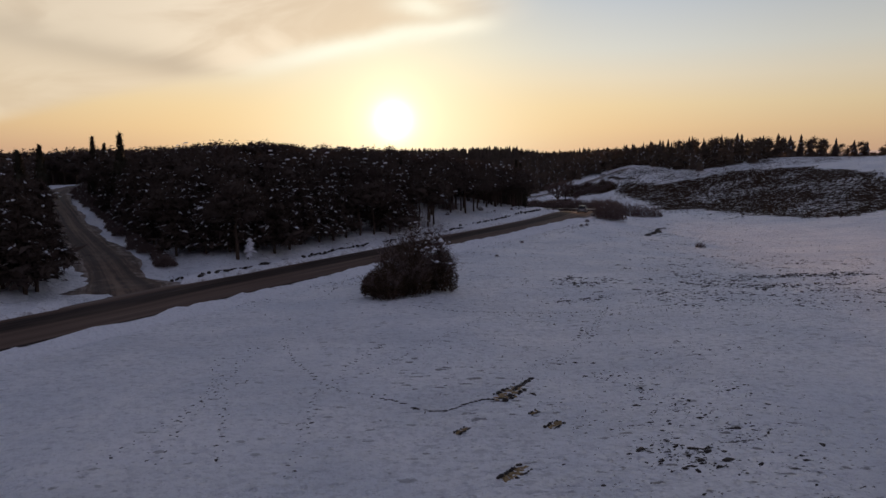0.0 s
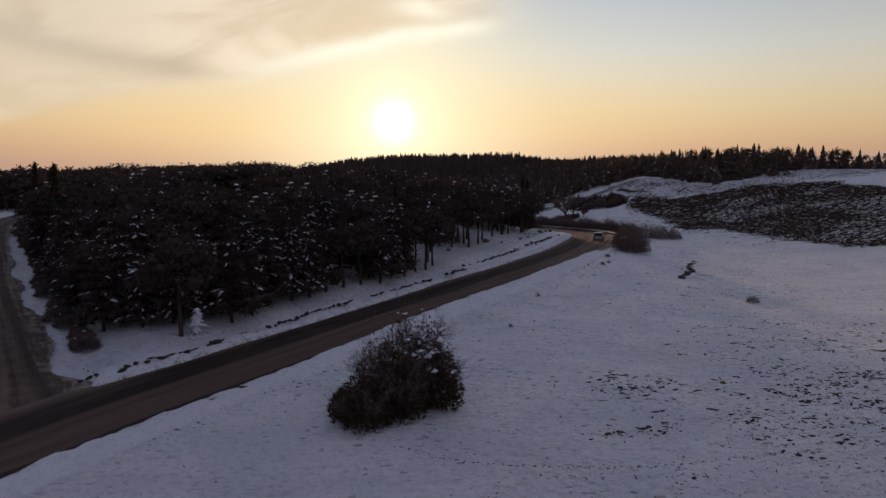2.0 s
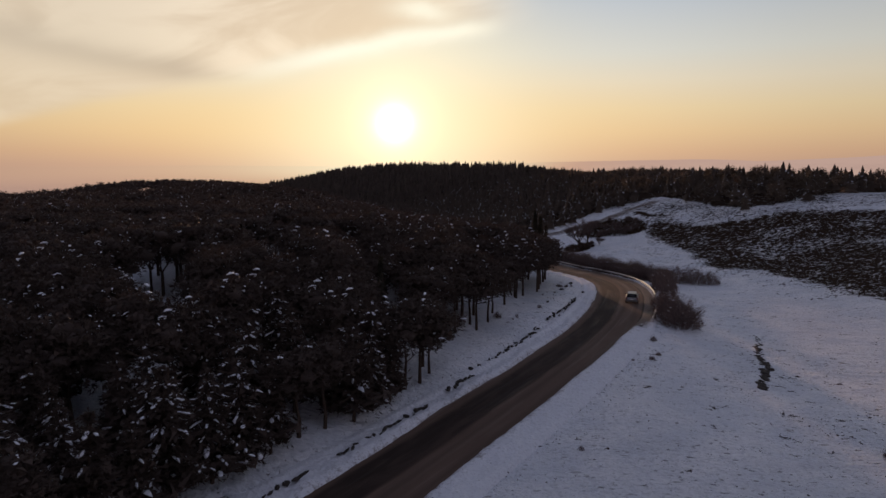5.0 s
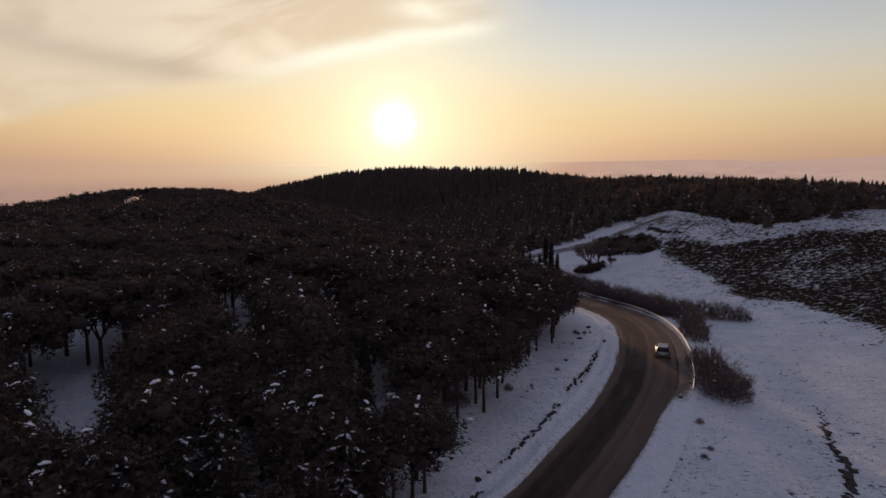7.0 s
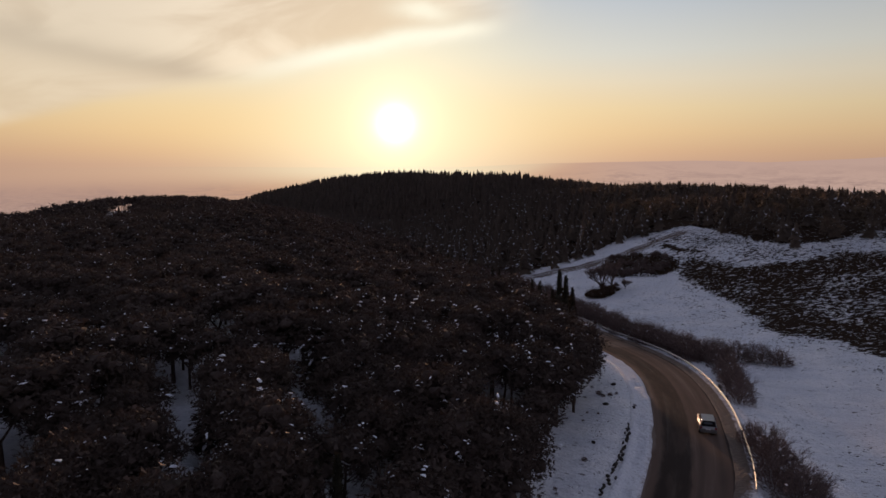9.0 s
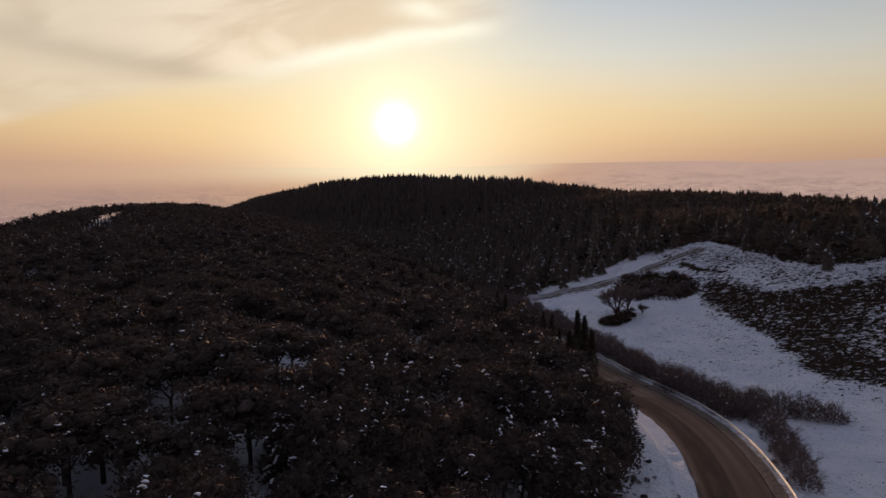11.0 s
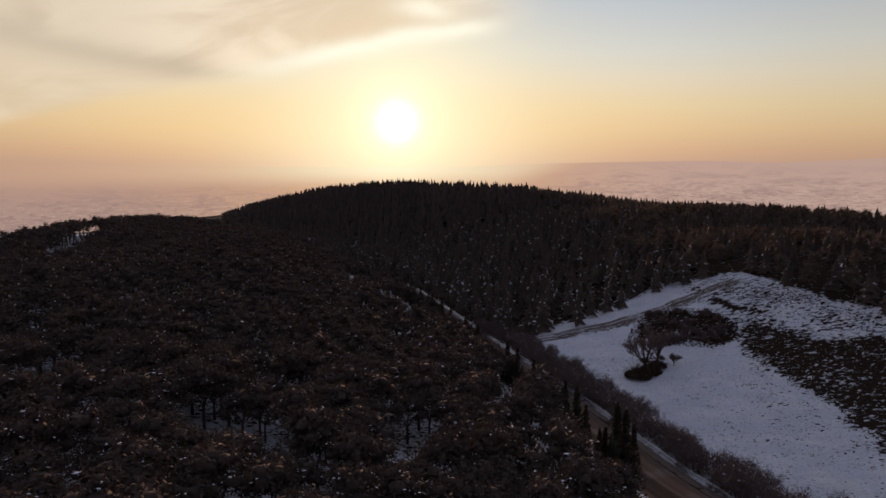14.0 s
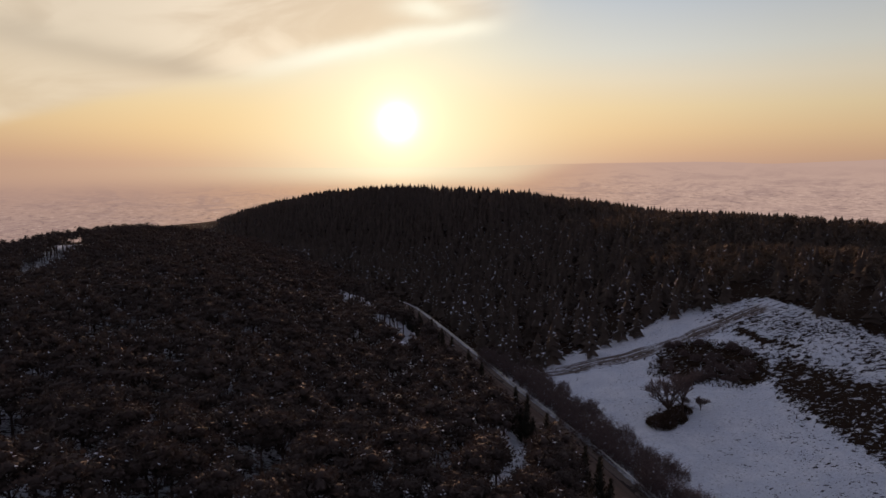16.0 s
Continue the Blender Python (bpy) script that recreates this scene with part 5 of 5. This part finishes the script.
NEAR_CLODS = [(9, 20, 5, 6, 50, 0.06), (12.1, 20.4, 0.2, 0.3, 3, 0.16), (8.4, 20.8, 0.7, 1.5, 30, 0.1), (7.2, 20.9, 0.5, 1.2, 14, 0.09), (10.6, 22.6, 0.6, 1.2, 12, 0.07), (9.7, 24.4, 0.5, 0.8, 10, 0.08), (7.6, 25.6, 0.3, 0.8, 8, 0.08), (12.1, 26.4, 0.5, 0.5, 6, 0.1), (8.6, 27.6, 0.4, 1.0, 8, 0.08), (9, 28, 6, 7, 60, 0.055), (7.4, 28.9, 0.5, 0.7, 8, 0.07), (8.1, 36.5, 0.6, 1.2, 8, 0.1)]
MEADOW_CLODS = [(15, 40, 9, 9, 70, 0.06), (16.5, 44.5, 3, 3.5, 60, 0.13), (9.5, 45.5, 2.4, 0.6, 18, 0.2), (27, 46, 8, 7, 110, 0.15), (30, 46.5, 5, 3, 60, 0.16), (24.5, 47.4, 1.8, 0.6, 16, 0.24), (22, 50, 3, 4, 60, 0.17), (11.5, 52, 2.6, 2.0, 44, 0.2), (20, 52, 5, 4, 60, 0.13), (32, 53, 3.4, 0.9, 34, 0.28), (27.5, 53.5, 3.4, 0.9, 34, 0.3), (30, 60, 14, 10, 150, 0.15)]
FAR_CLODS = [(4, 66, 8, 9, 22, 0.06), (32, 78, 10, 12, 50, 0.1), (33, 93, 8, 10, 40, 0.13), (34.5, 105, 2.4, 7, 26, 0.16), (50, 130, 12, 22, 70, 0.16), (45, 185, 12, 22, 90, 0.16), (50, 210, 10, 18, 120, 0.2)]
for cx, cy, rx, ry, n, big_ in NEAR_CLODS + MEADOW_CLODS + FAR_CLODS:
    for _ in range(n):
        a, q = r.uniform(0, math.tau), math.sqrt(r.uniform(0, 1))
        x, y = cx + math.cos(a) * q * rx, cy + math.sin(a) * q * ry
        if beside([x], [y], ROAD, ROAD_T)[0][0] > 6.0:
            for _ in range(5):
                clod(x + r.normal(0, 0.4), y + r.normal(0, 0.4), min(0.2, big_ * r.gamma(0.8, 0.45) + 0.02))
FOOT_TRAILS = [([(-9.1, 36), (-7.7, 32.6), (-6, 29.6), (-4.9, 28.3), (-2.7, 27.3)], 0.5, 0.12), ([(-10.2, 34.5), (-10.1, 32.3), (-10.2, 29.7), (-10.4, 28.3), (-10.1, 26.4), (-9.9, 21)], 0.42, 0.35), ([(-3.4, 34.1), (-4.6, 31.3), (-5, 28.9), (-5.5, 27.3), (-5.3, 25.1), (-5, 20)], 0.5, 0.2), ([(-11.5, 32.6), (-10.6, 29.4), (-10.1, 27.3), (-10.4, 25.3), (-11.5, 21)], 0.45, 0.25), ([(-8.8, 29.2), (-9.8, 28.1), (-8.9, 25.7), (-7.6, 21)], 0.5, 0.2)]
TRACKS = [([(4.6, 30.2), (5.4, 31.3), (6.9, 33.4), (8.3, 36), (11, 43)], 0.4, 0.3), ([(2.5, 40), (-1, 34), (-3.5, 30)], 0.55, 0.15), ([(-2.2, 43.6), (1.2, 42.1), (5.4, 41.6), (10.4, 41.6), (15.6, 42.1), (20, 42.6), (30, 43.6)], 0.32, 0.2), ([(3, 41), (9, 40.4), (16, 41), (28, 42.2)], 0.6, 0.3)]
foot_of_slope = spline([(70, 146), (70, 162), (67, 176), (63, 188), (61.5, 200), (60.5, 213), (59, 226)], 0.5)
for _ in range(900):
    q = foot_of_slope[r.randint(0, len(foot_of_slope))] - np.array((1.0, 0.25)) * (r.exponential(4.2) - 1.0)
    if field(q[0], q[1], 3.0, 1) > 0.35:
        clod(q[0], q[1], min(0.34, 0.05 + r.gamma(1.4, 0.07)), 1.6)
for k in range(26):
    x, y = 68 + 0.9 * k + r.uniform(-1, 1), 266 - 0.75 * k + r.uniform(-2, 2)
    for j in range(r.randint(8, 26)):
        clod(x + 0.32 * j + r.normal(0, 0.2), y - 0.62 * j + r.normal(0, 0.25), r.uniform(0.10, 0.3), 1.9)
for _ in range(150):
    x, y = r.normal(38, 4.5), r.normal(240, 8)
    if field(x, y, 3.0, 2) > 0.4:
        clod(x, y, r.uniform(0.06, 0.22), 1.5)
# lumps thrown off the road by the plough
for _ in range(420):
    j = r.randint(0, len(ROAD))
    while not 48 < ROAD[j, 1] < 118:
        j = r.randint(0, len(ROAD))
    q = ROAD[j] + np.array((ROAD_T[j, 1], -ROAD_T[j, 0])) * (5.7 + r.exponential(0.9))
    if field(q[0], q[1], 4.0, 3) > 0.4:
        clod(q[0], q[1], r.uniform(0.03, 0.06) + 0.09 * r.rand() ** 4, 1.2)
# trodden prints: their shaded dents put in as small dark lumps
for trail, gap, wide in FOOT_TRAILS + TRACKS:
    for k, (x, y) in enumerate(spline(trail, gap * 0.55)):
        clod(x + (k % 2 - 0.5) * wide + r.normal(0, 0.08), y + r.normal(0, 0.08), r.uniform(0.035, 0.08), 1.1)
tagged(new("trodden_marks", s.mesh("trodden_marks", STONE)), "dark clods in the snow, and dark lumps for the shade in trodden footprints", "snow marks", kind="stuff")

# frozen runnel, its undercut edges' shade made of dark lumps; wet ochre earth beside
s = Soup()
bed = spline([(-2.6, 27), (-1.8, 26.6), (-1, 25.8), (-0.4, 25.5), (0.3, 25.5), (1, 26.1), (1.7, 26.4), (2.1, 26.4), (2.7, 26.7), (3.3, 27.8), (4.1, 28.9)], 0.16)
for x, y in bed:
    g = ground(x, y)[0]
    if r.rand() < 0.08:
        continue
    w = r.uniform(0.4, 1.0) * np.interp(x, [-2.6, -1.8, 0, 1.5, 2.5, 4.1], [0.05, 0.05, 0.10, 0.07, 0.15, 0.20])
    s.put(ICO_V * r.uniform(0.7, 1.3, (12, 1)) * (r.uniform(0.08, 0.18), w, 0.04) + (x, y + r.normal(0, 0.04), g + 0.0), ICO_F)
for x, y in spline([(29.8, 95), (31, 97.6), (33.4, 101.6), (34.2, 104), (35.2, 107), (36.6, 110.5), (38.9, 115), (40.4, 119)], 0.3):
    s.put(ICO_V * r.uniform(0.6, 1.3, (12, 1)) * (0.34, 0.42, 0.10) * r.uniform(0.3, 1.4) * np.interp(y, [95, 105, 112, 119], [1.2, 1.1, 0.6, 0.4]) + (x + r.normal(0, 0.22), y, ground(x, y)[0] + 0.02), ICO_F)
tagged(new("runnel", s.mesh("runnel", STONE)), "dark edges of small runnels breaking through the snow, shade under the lip included", "runnel", kind="stuff")
for x, y, q in ((2.9, 27.2, 0.75), (4.2, 23.5, 0.40), (0.7, 23.4, 0.26), (2.3, 19.9, 0.5), (3.6, 24.9, 0.2)):
    patch = new("earth_patch")
    patch.location = (x, y, ground(x, y)[0])
    t, rim = Soup(), Soup()
    for _ in range(34):
        u = r.uniform(-1, 1) * q
        d = np.array((u * 0.75 + r.normal(0, q * 0.16), u * 0.9 + r.normal(0, q * 0.22)))
        t.put(ICO_V * r.uniform(0.5, 1.4, (12, 1)) * (q * r.uniform(0.1, 0.3), q * r.uniform(0.08, 0.2), 0.04) + (d[0], d[1], 0.0), ICO_F)
    # dark lumps: wet clods, and the shade under the snow's edge
    for _ in range(26):
        u, side_ = r.uniform(-1.1, 1.1) * q, r.choice((-1, 1))
        d = np.array((u * 0.75 - side_ * q * r.uniform(0.2, 0.42), u * 0.9 + side_ * q * r.uniform(0.25, 0.5)))
        rim.put(ICO_V * r.uniform(0.5, 1.4, (12, 1)) * (q * r.uniform(0.05, 0.2), q * r.uniform(0.04, 0.12), 0.06) + (d[0], d[1], 0.02), ICO_F)
    part("bare_earth", t.mesh("bare_earth", OCHRE), patch)
    tagged(part("clods", rim.mesh("clods", STONE), patch, "dark wet clods along the edge, with its undercut shade"), kind="stuff")
    tagged(patch, "patch of wet ochre earth bare of snow", "earth", "bare patches by the runnel")

# farm track along the upper edge of the meadow, churned to mud
for way_ in ([(17, 263.5), (24, 262), (35, 263), (44, 264), (56, 266), (67, 268.5), (80, 272)],):
    line = spline(way_, 0.5)
    tg = tangents(line)
    offs = np.linspace(-2.6, 2.6, 16)
    side_ = np.stack([tg[:, 1], -tg[:, 0]], 1)
    v, dirt = np.zeros((len(line), 16, 3)), np.zeros((len(line), 16))
    run = np.arange(len(line)) * 0.5
    for j, o in enumerate(offs):
        v[:, j, :2] = line + side_ * (o * (0.8 + 0.5 * field(run, run * 0, 5.0, 2)) + 0.5 * (field(run, run * 0 + j // 8, 3.0, j % 4) - 0.5))[:, None]
        v[:, j, 2] = ground(v[:, j, 0], v[:, j, 1]) + (0.10 if 0 < j < 15 else -0.15) - 0.14 * math.exp(-((abs(o) - 0.9) / 0.35) ** 2)
        dirt[:, j] = 0.32 + 0.42 * field(v[:, j, 0], v[:, j, 1], 3.5, 1) + 0.3 * math.exp(-((abs(o) - 0.9) / 0.5) ** 2)
    dirt *= np.minimum(1, np.minimum(run, run[-1] - run) / 6)[:, None]
    i = np.arange(v.shape[0] * 16).reshape(-1, 16)
    me = mesh_of("farm_track", v.reshape(-1, 3), np.stack([i[:-1, :-1], i[:-1, 1:], i[1:, 1:], i[1:, :-1]], -1).reshape(-1, 4), BANK)
    set_attr(me, "bare", dirt.ravel())
    tagged(new("farm_track", me), "snowy farm track churned to dark mud", "track", kind="structure")

# boulders on the cut bank
r = np.random.RandomState(51)
for x, y, q in ((2.6, 97.0, 0.45), (3.5, 98.2, 0.35), (5.6, 100.6, 0.3), (18.5, 137.5, 0.45), (21.6, 146.0, 0.5), (14.5, 126.0, 0.35)):
    t = Soup()
    t.put(ICO_V * r.uniform(0.75, 1.2, (12, 1)) * (q, q * 0.7, q * 0.5), ICO_F)
    ob = new("boulder", t.mesh("boulder", STONE))
    ob.matrix_basis = pose(x, y, ground(x, y)[0] + q * 0.15, 0, 0, r.uniform(0, 180))
    tagged(ob, "dark boulder half buried in the snowy bank", "rock", "boulders on the bank")

# a sapling bowed under snow at the wood's edge
t, w_ = Soup(), Soup()
tube(t, (0, 0, -0.2), (0.05, 0.02, 1.0), 0.05, 0.035, 5)
tube(t, (0.05, 0.02, 1.0), (0.22, 0.05, 2.0), 0.035, 0.015, 5)
for k in range(44):
    h = r.uniform(0.3, 2.05)
    wide_ = 0.34 * math.sin(math.pi * min(1, (h + 0.25) / 2.4)) ** 0.7
    a = r.uniform(0, math.tau)
    d = np.array((math.cos(a), math.sin(a), 0.0))
    if k % 3 == 0:
        tube(t, (0.1 * h, 0, h), np.array((0.1 * h, 0, h - 0.1)) + d * wide_, 0.015, 0.008, 3)
    snow_lumps(w_, r, [np.array((0.1 * h, 0, h)) + d * wide_ * r.uniform(0.2, 0.8)], [r.uniform(0.16, 0.32)], 0, [d])
ob = new("sapling")
ob.location = (-18.8, 62.7, ground(-18.8, 62.7)[0])
part("stem", t.mesh("stem", BARK), ob)
tagged(part("snow_load", w_.mesh("snow_load", LUMP), ob, "thick white snow"), kind="stuff")
tagged(ob, "small sapling bowed under thick white snow", "tree")

# marker posts at the road's edge
bm = bmesh.new()
bmesh.ops.create_cone(bm, segments=8, cap_ends=True, radius1=0.06, radius2=0.045, depth=1.0, matrix=Matrix.Translation((0, 0, 0.4)))
stake = bpy.data.meshes.new("stake")
bm.to_mesh(stake)
stake.materials.append(BARK)
for x, y in ((-0.6, 72.4), (-5.4, 64.5)):
    ob = new("marker_post", stake)
    ob.matrix_basis = pose(x, y, ground(x, y)[0] - 0.05, 4, -3, 0)
    tagged(ob, "short dark wooden stake in the roadside snow", "post", "stakes beside the road")

# ---- guard rail on the outside of the bend ----
rail_i = np.nonzero((ROAD[:, 1] > 119.5) & (ROAD[:, 1] < 345))[0]
RAIL_OFF = 5.15
right = np.stack([ROAD_T[:, 1], -ROAD_T[:, 0]], 1)
line = ROAD[rail_i] + right[rail_i] * RAIL_OFF
lz = rz[rail_i]
prof = [(0.0, 0.42), (-0.07, 0.47), (-0.07, 0.52), (0.0, 0.57), (-0.07, 0.62), (-0.07, 0.67), (0.0, 0.72), (0.02, 0.72), (-0.045, 0.66), (-0.045, 0.63), (0.02, 0.57), (-0.045, 0.51), (-0.045, 0.48), (0.02, 0.42)]
n, k = len(line), len(prof)
v = np.zeros((n, k, 3))
for j, (o, h) in enumerate(prof):
    v[:, j, :2] = line + right[rail_i] * o
    v[:, j, 2] = lz + h
i = np.arange(n * k).reshape(n, k)
f = np.stack([i[:-1], np.roll(i, -1, 1)[:-1], np.roll(i, -1, 1)[1:], i[1:]], -1).reshape(-1, 4)
rail = tagged(new("guard_rail"), "galvanised steel guard rail round the outside of the bend", "guard rail")
part("beam", mesh_of("beam", v.reshape(-1, 3), f, STEEL, shade=False), rail)
bm = bmesh.new()
bmesh.ops.create_cube(bm, size=1.0, matrix=Matrix.Diagonal((0.12, 0.07, 1.1, 1)))
bmesh.ops.bevel(bm, geom=bm.edges[:], offset=0.012, segments=1)
post = bpy.data.meshes.new("post")
bm.to_mesh(post)
post.materials.append(STEEL)
walked = arc[rail_i] - arc[rail_i[0]]
for d in np.arange(0.5, walked[-1], 4.0):
    j = int(np.argmin(np.abs(walked - d)))
    q = line[j] + right[rail_i[j]] * 0.09
    part("post", post, rail, at=Matrix.LocRotScale((q[0], q[1], lz[j] + 0.15), Euler((0, 0, math.atan2(ROAD_T[rail_i[j], 1], ROAD_T[rail_i[j], 0]))), None))

# stone edging of the ditch at the foot of the cut bank
kerb = tagged(new("stone_edging"), "broken line of dark stones along the roadside ditch", "edging")
stones = []
r = np.random.RandomState(29)
for k in range(5):
    q = Soup()
    q.put(ICO_V * r.uniform(0.7, 1.2, (12, 1)) * (0.5, 0.24, 0.2), ICO_F)
    stones.append(q.mesh("stone", STONE))
for j in range(len(ROAD)):
    y = ROAD[j, 1]
    if 50 < y < 138 and field(y, 0, 4.0, 1) > 0.22 and len(kerb.children) < 290:
        off_ = np.interp(y, [50, 75, 95, 113, 130, 138], [4.3, 4.7, 5.6, 6.6, 6.0, 5.4]) + 0.5 * (float(field(y, 0, 6.0, 2)) - 0.5) + r.normal(0, 0.14)
        q = ROAD[j] - right[j] * off_
        part("stone", stones[r.randint(0, 5)], kerb, at=Matrix.LocRotScale((q[0], q[1], max(ground(*q)[0] + r.uniform(0.16, 0.28), rz[j] + (r.uniform(0.30, 0.42) if y < 98 else 0.0))), Euler((r.normal(0, 0.2), r.normal(0, 0.2), math.atan2(ROAD_T[j, 1], ROAD_T[j, 0]) + r.normal(0, 0.3))), (r.uniform(0.3, 1.1), r.uniform(0.25, 1.1), r.uniform(0.3, 0.9))))


# ---- the car ----
def loft(sections, mats, cap=True):
    """A body lofted through closed rings of equal length."""
    k = len(sections[0])
    v = [p for s_ in sections for p in s_]
    f = []
    for a in range(len(sections) - 1):
        for j in range(k):
            f.append((a * k + j, a * k + (j + 1) % k, (a + 1) * k + (j + 1) % k, (a + 1) * k + j))
    if cap:
        f.append(tuple(range(k))[::-1])
        f.append(tuple(range((len(sections) - 1) * k, len(sections) * k)))
    return mesh_of("body", v, f, mats)


def box(size, bevel=0.03):
    bm = bmesh.new()
    bmesh.ops.create_cube(bm, size=1.0, matrix=Matrix.Diagonal((*size, 1)))
    bmesh.ops.bevel(bm, geom=bm.edges[:], offset=bevel, segments=2, affect="EDGES")
    return bm


def bm_mesh(name, bm, mat):
    me_ = bpy.data.meshes.new(name)
    bm.to_mesh(me_)
    bm.free()
    me_.materials.append(mat)
    return me_


def ring(y, half, lo, hi):
    """One upright ring of the body, across the car."""
    return [(-half * 0.92, y, lo), (-half, y, lo + 0.18), (-half, y, hi - 0.12), (-half * 0.93, y, hi), (half * 0.93, y, hi), (half, y, hi - 0.12), (half, y, lo + 0.18), (half * 0.92, y, lo)]


def car(x, y, z, heading):
    ob = new("car")
    ob.matrix_basis = Matrix.LocRotScale((x, y, z), Euler((0, 0, heading)), None)
    part("body", loft([ring(-2.2, 0.74, 0.36, 0.72), ring(-2.1, 0.86, 0.26, 0.94), ring(-1.3, 0.89, 0.22, 0.98), ring(0.7, 0.89, 0.22, 0.96), ring(1.5, 0.87, 0.24, 0.88), ring(2.05, 0.80, 0.28, 0.74), ring(2.18, 0.66, 0.36, 0.62)], PAINT), ob)
    cab = [[(-0.80, -2.02, 0.95), (0.80, -2.02, 0.95), (0.62, -1.72, 1.42), (-0.62, -1.72, 1.42)], [(-0.83, 0.95, 0.92), (0.83, 0.95, 0.92), (0.62, 0.15, 1.44), (-0.62, 0.15, 1.44)]]
    part("cabin_glass", loft(cab, GLASS), ob, "dark tinted car windows")
    part("roof", bm_mesh("roof", box((1.26, 2.0, 0.06)), PAINT), ob, at=pose(0, -0.78, 1.45))
    for sx in (-1, 1):
        part("rear_pillar", bm_mesh("rear_pillar", box((0.07, 0.5, 0.5)), PAINT), ob, at=pose(sx * 0.69, -1.72, 1.2, 0, sx * -16, 0))
        part("tail_lamp", bm_mesh("tail_lamp", box((0.22, 0.08, 0.26)), LENS), ob, "red tail lamp", at=pose(sx * 0.72, -2.14, 0.80))
        part("mirror", bm_mesh("mirror", box((0.2, 0.1, 0.14)), PAINT), ob, at=pose(sx * 0.96, 0.62, 1.0))
        for wy in (-1.35, 1.3):
            wheel = part("wheel", None, ob, at=pose(sx * 0.80, wy, 0.31, 0, 90, 0))
            bm = bmesh.new()
            bmesh.ops.create_cone(bm, segments=20, cap_ends=True, radius1=0.31, radius2=0.31, depth=0.2)
            bmesh.ops.bevel(bm, geom=bm.edges[:], offset=0.03, segments=2)
            part("tyre", bm_mesh("tyre", bm, RUBBER), wheel)
            bm = bmesh.new()
            bmesh.ops.create_cone(bm, segments=16, cap_ends=True, radius1=0.19, radius2=0.17, depth=0.22)
            part("rim", bm_mesh("rim", bm, RIM), wheel)
    part("rear_bumper", bm_mesh("rear_bumper", box((1.6, 0.14, 0.24), 0.05), PAINT), ob, at=pose(0, -2.2, 0.46))
    part("number_plate", bm_mesh("number_plate", box((0.52, 0.02, 0.12), 0.004), PLATE), ob, "pale blank plate", at=pose(0, -2.225, 0.70))
    return tagged(ob, "silver estate car with red tail lamps on the wet road", "car")


j = int(np.argmin(np.abs(ROAD[:, 1] - 133.5)))
q = ROAD[j] + right[j] * 1.75
car(q[0], q[1], rz[j] + 0.05, math.atan2(ROAD_T[j, 1], ROAD_T[j, 0]) - math.pi / 2)
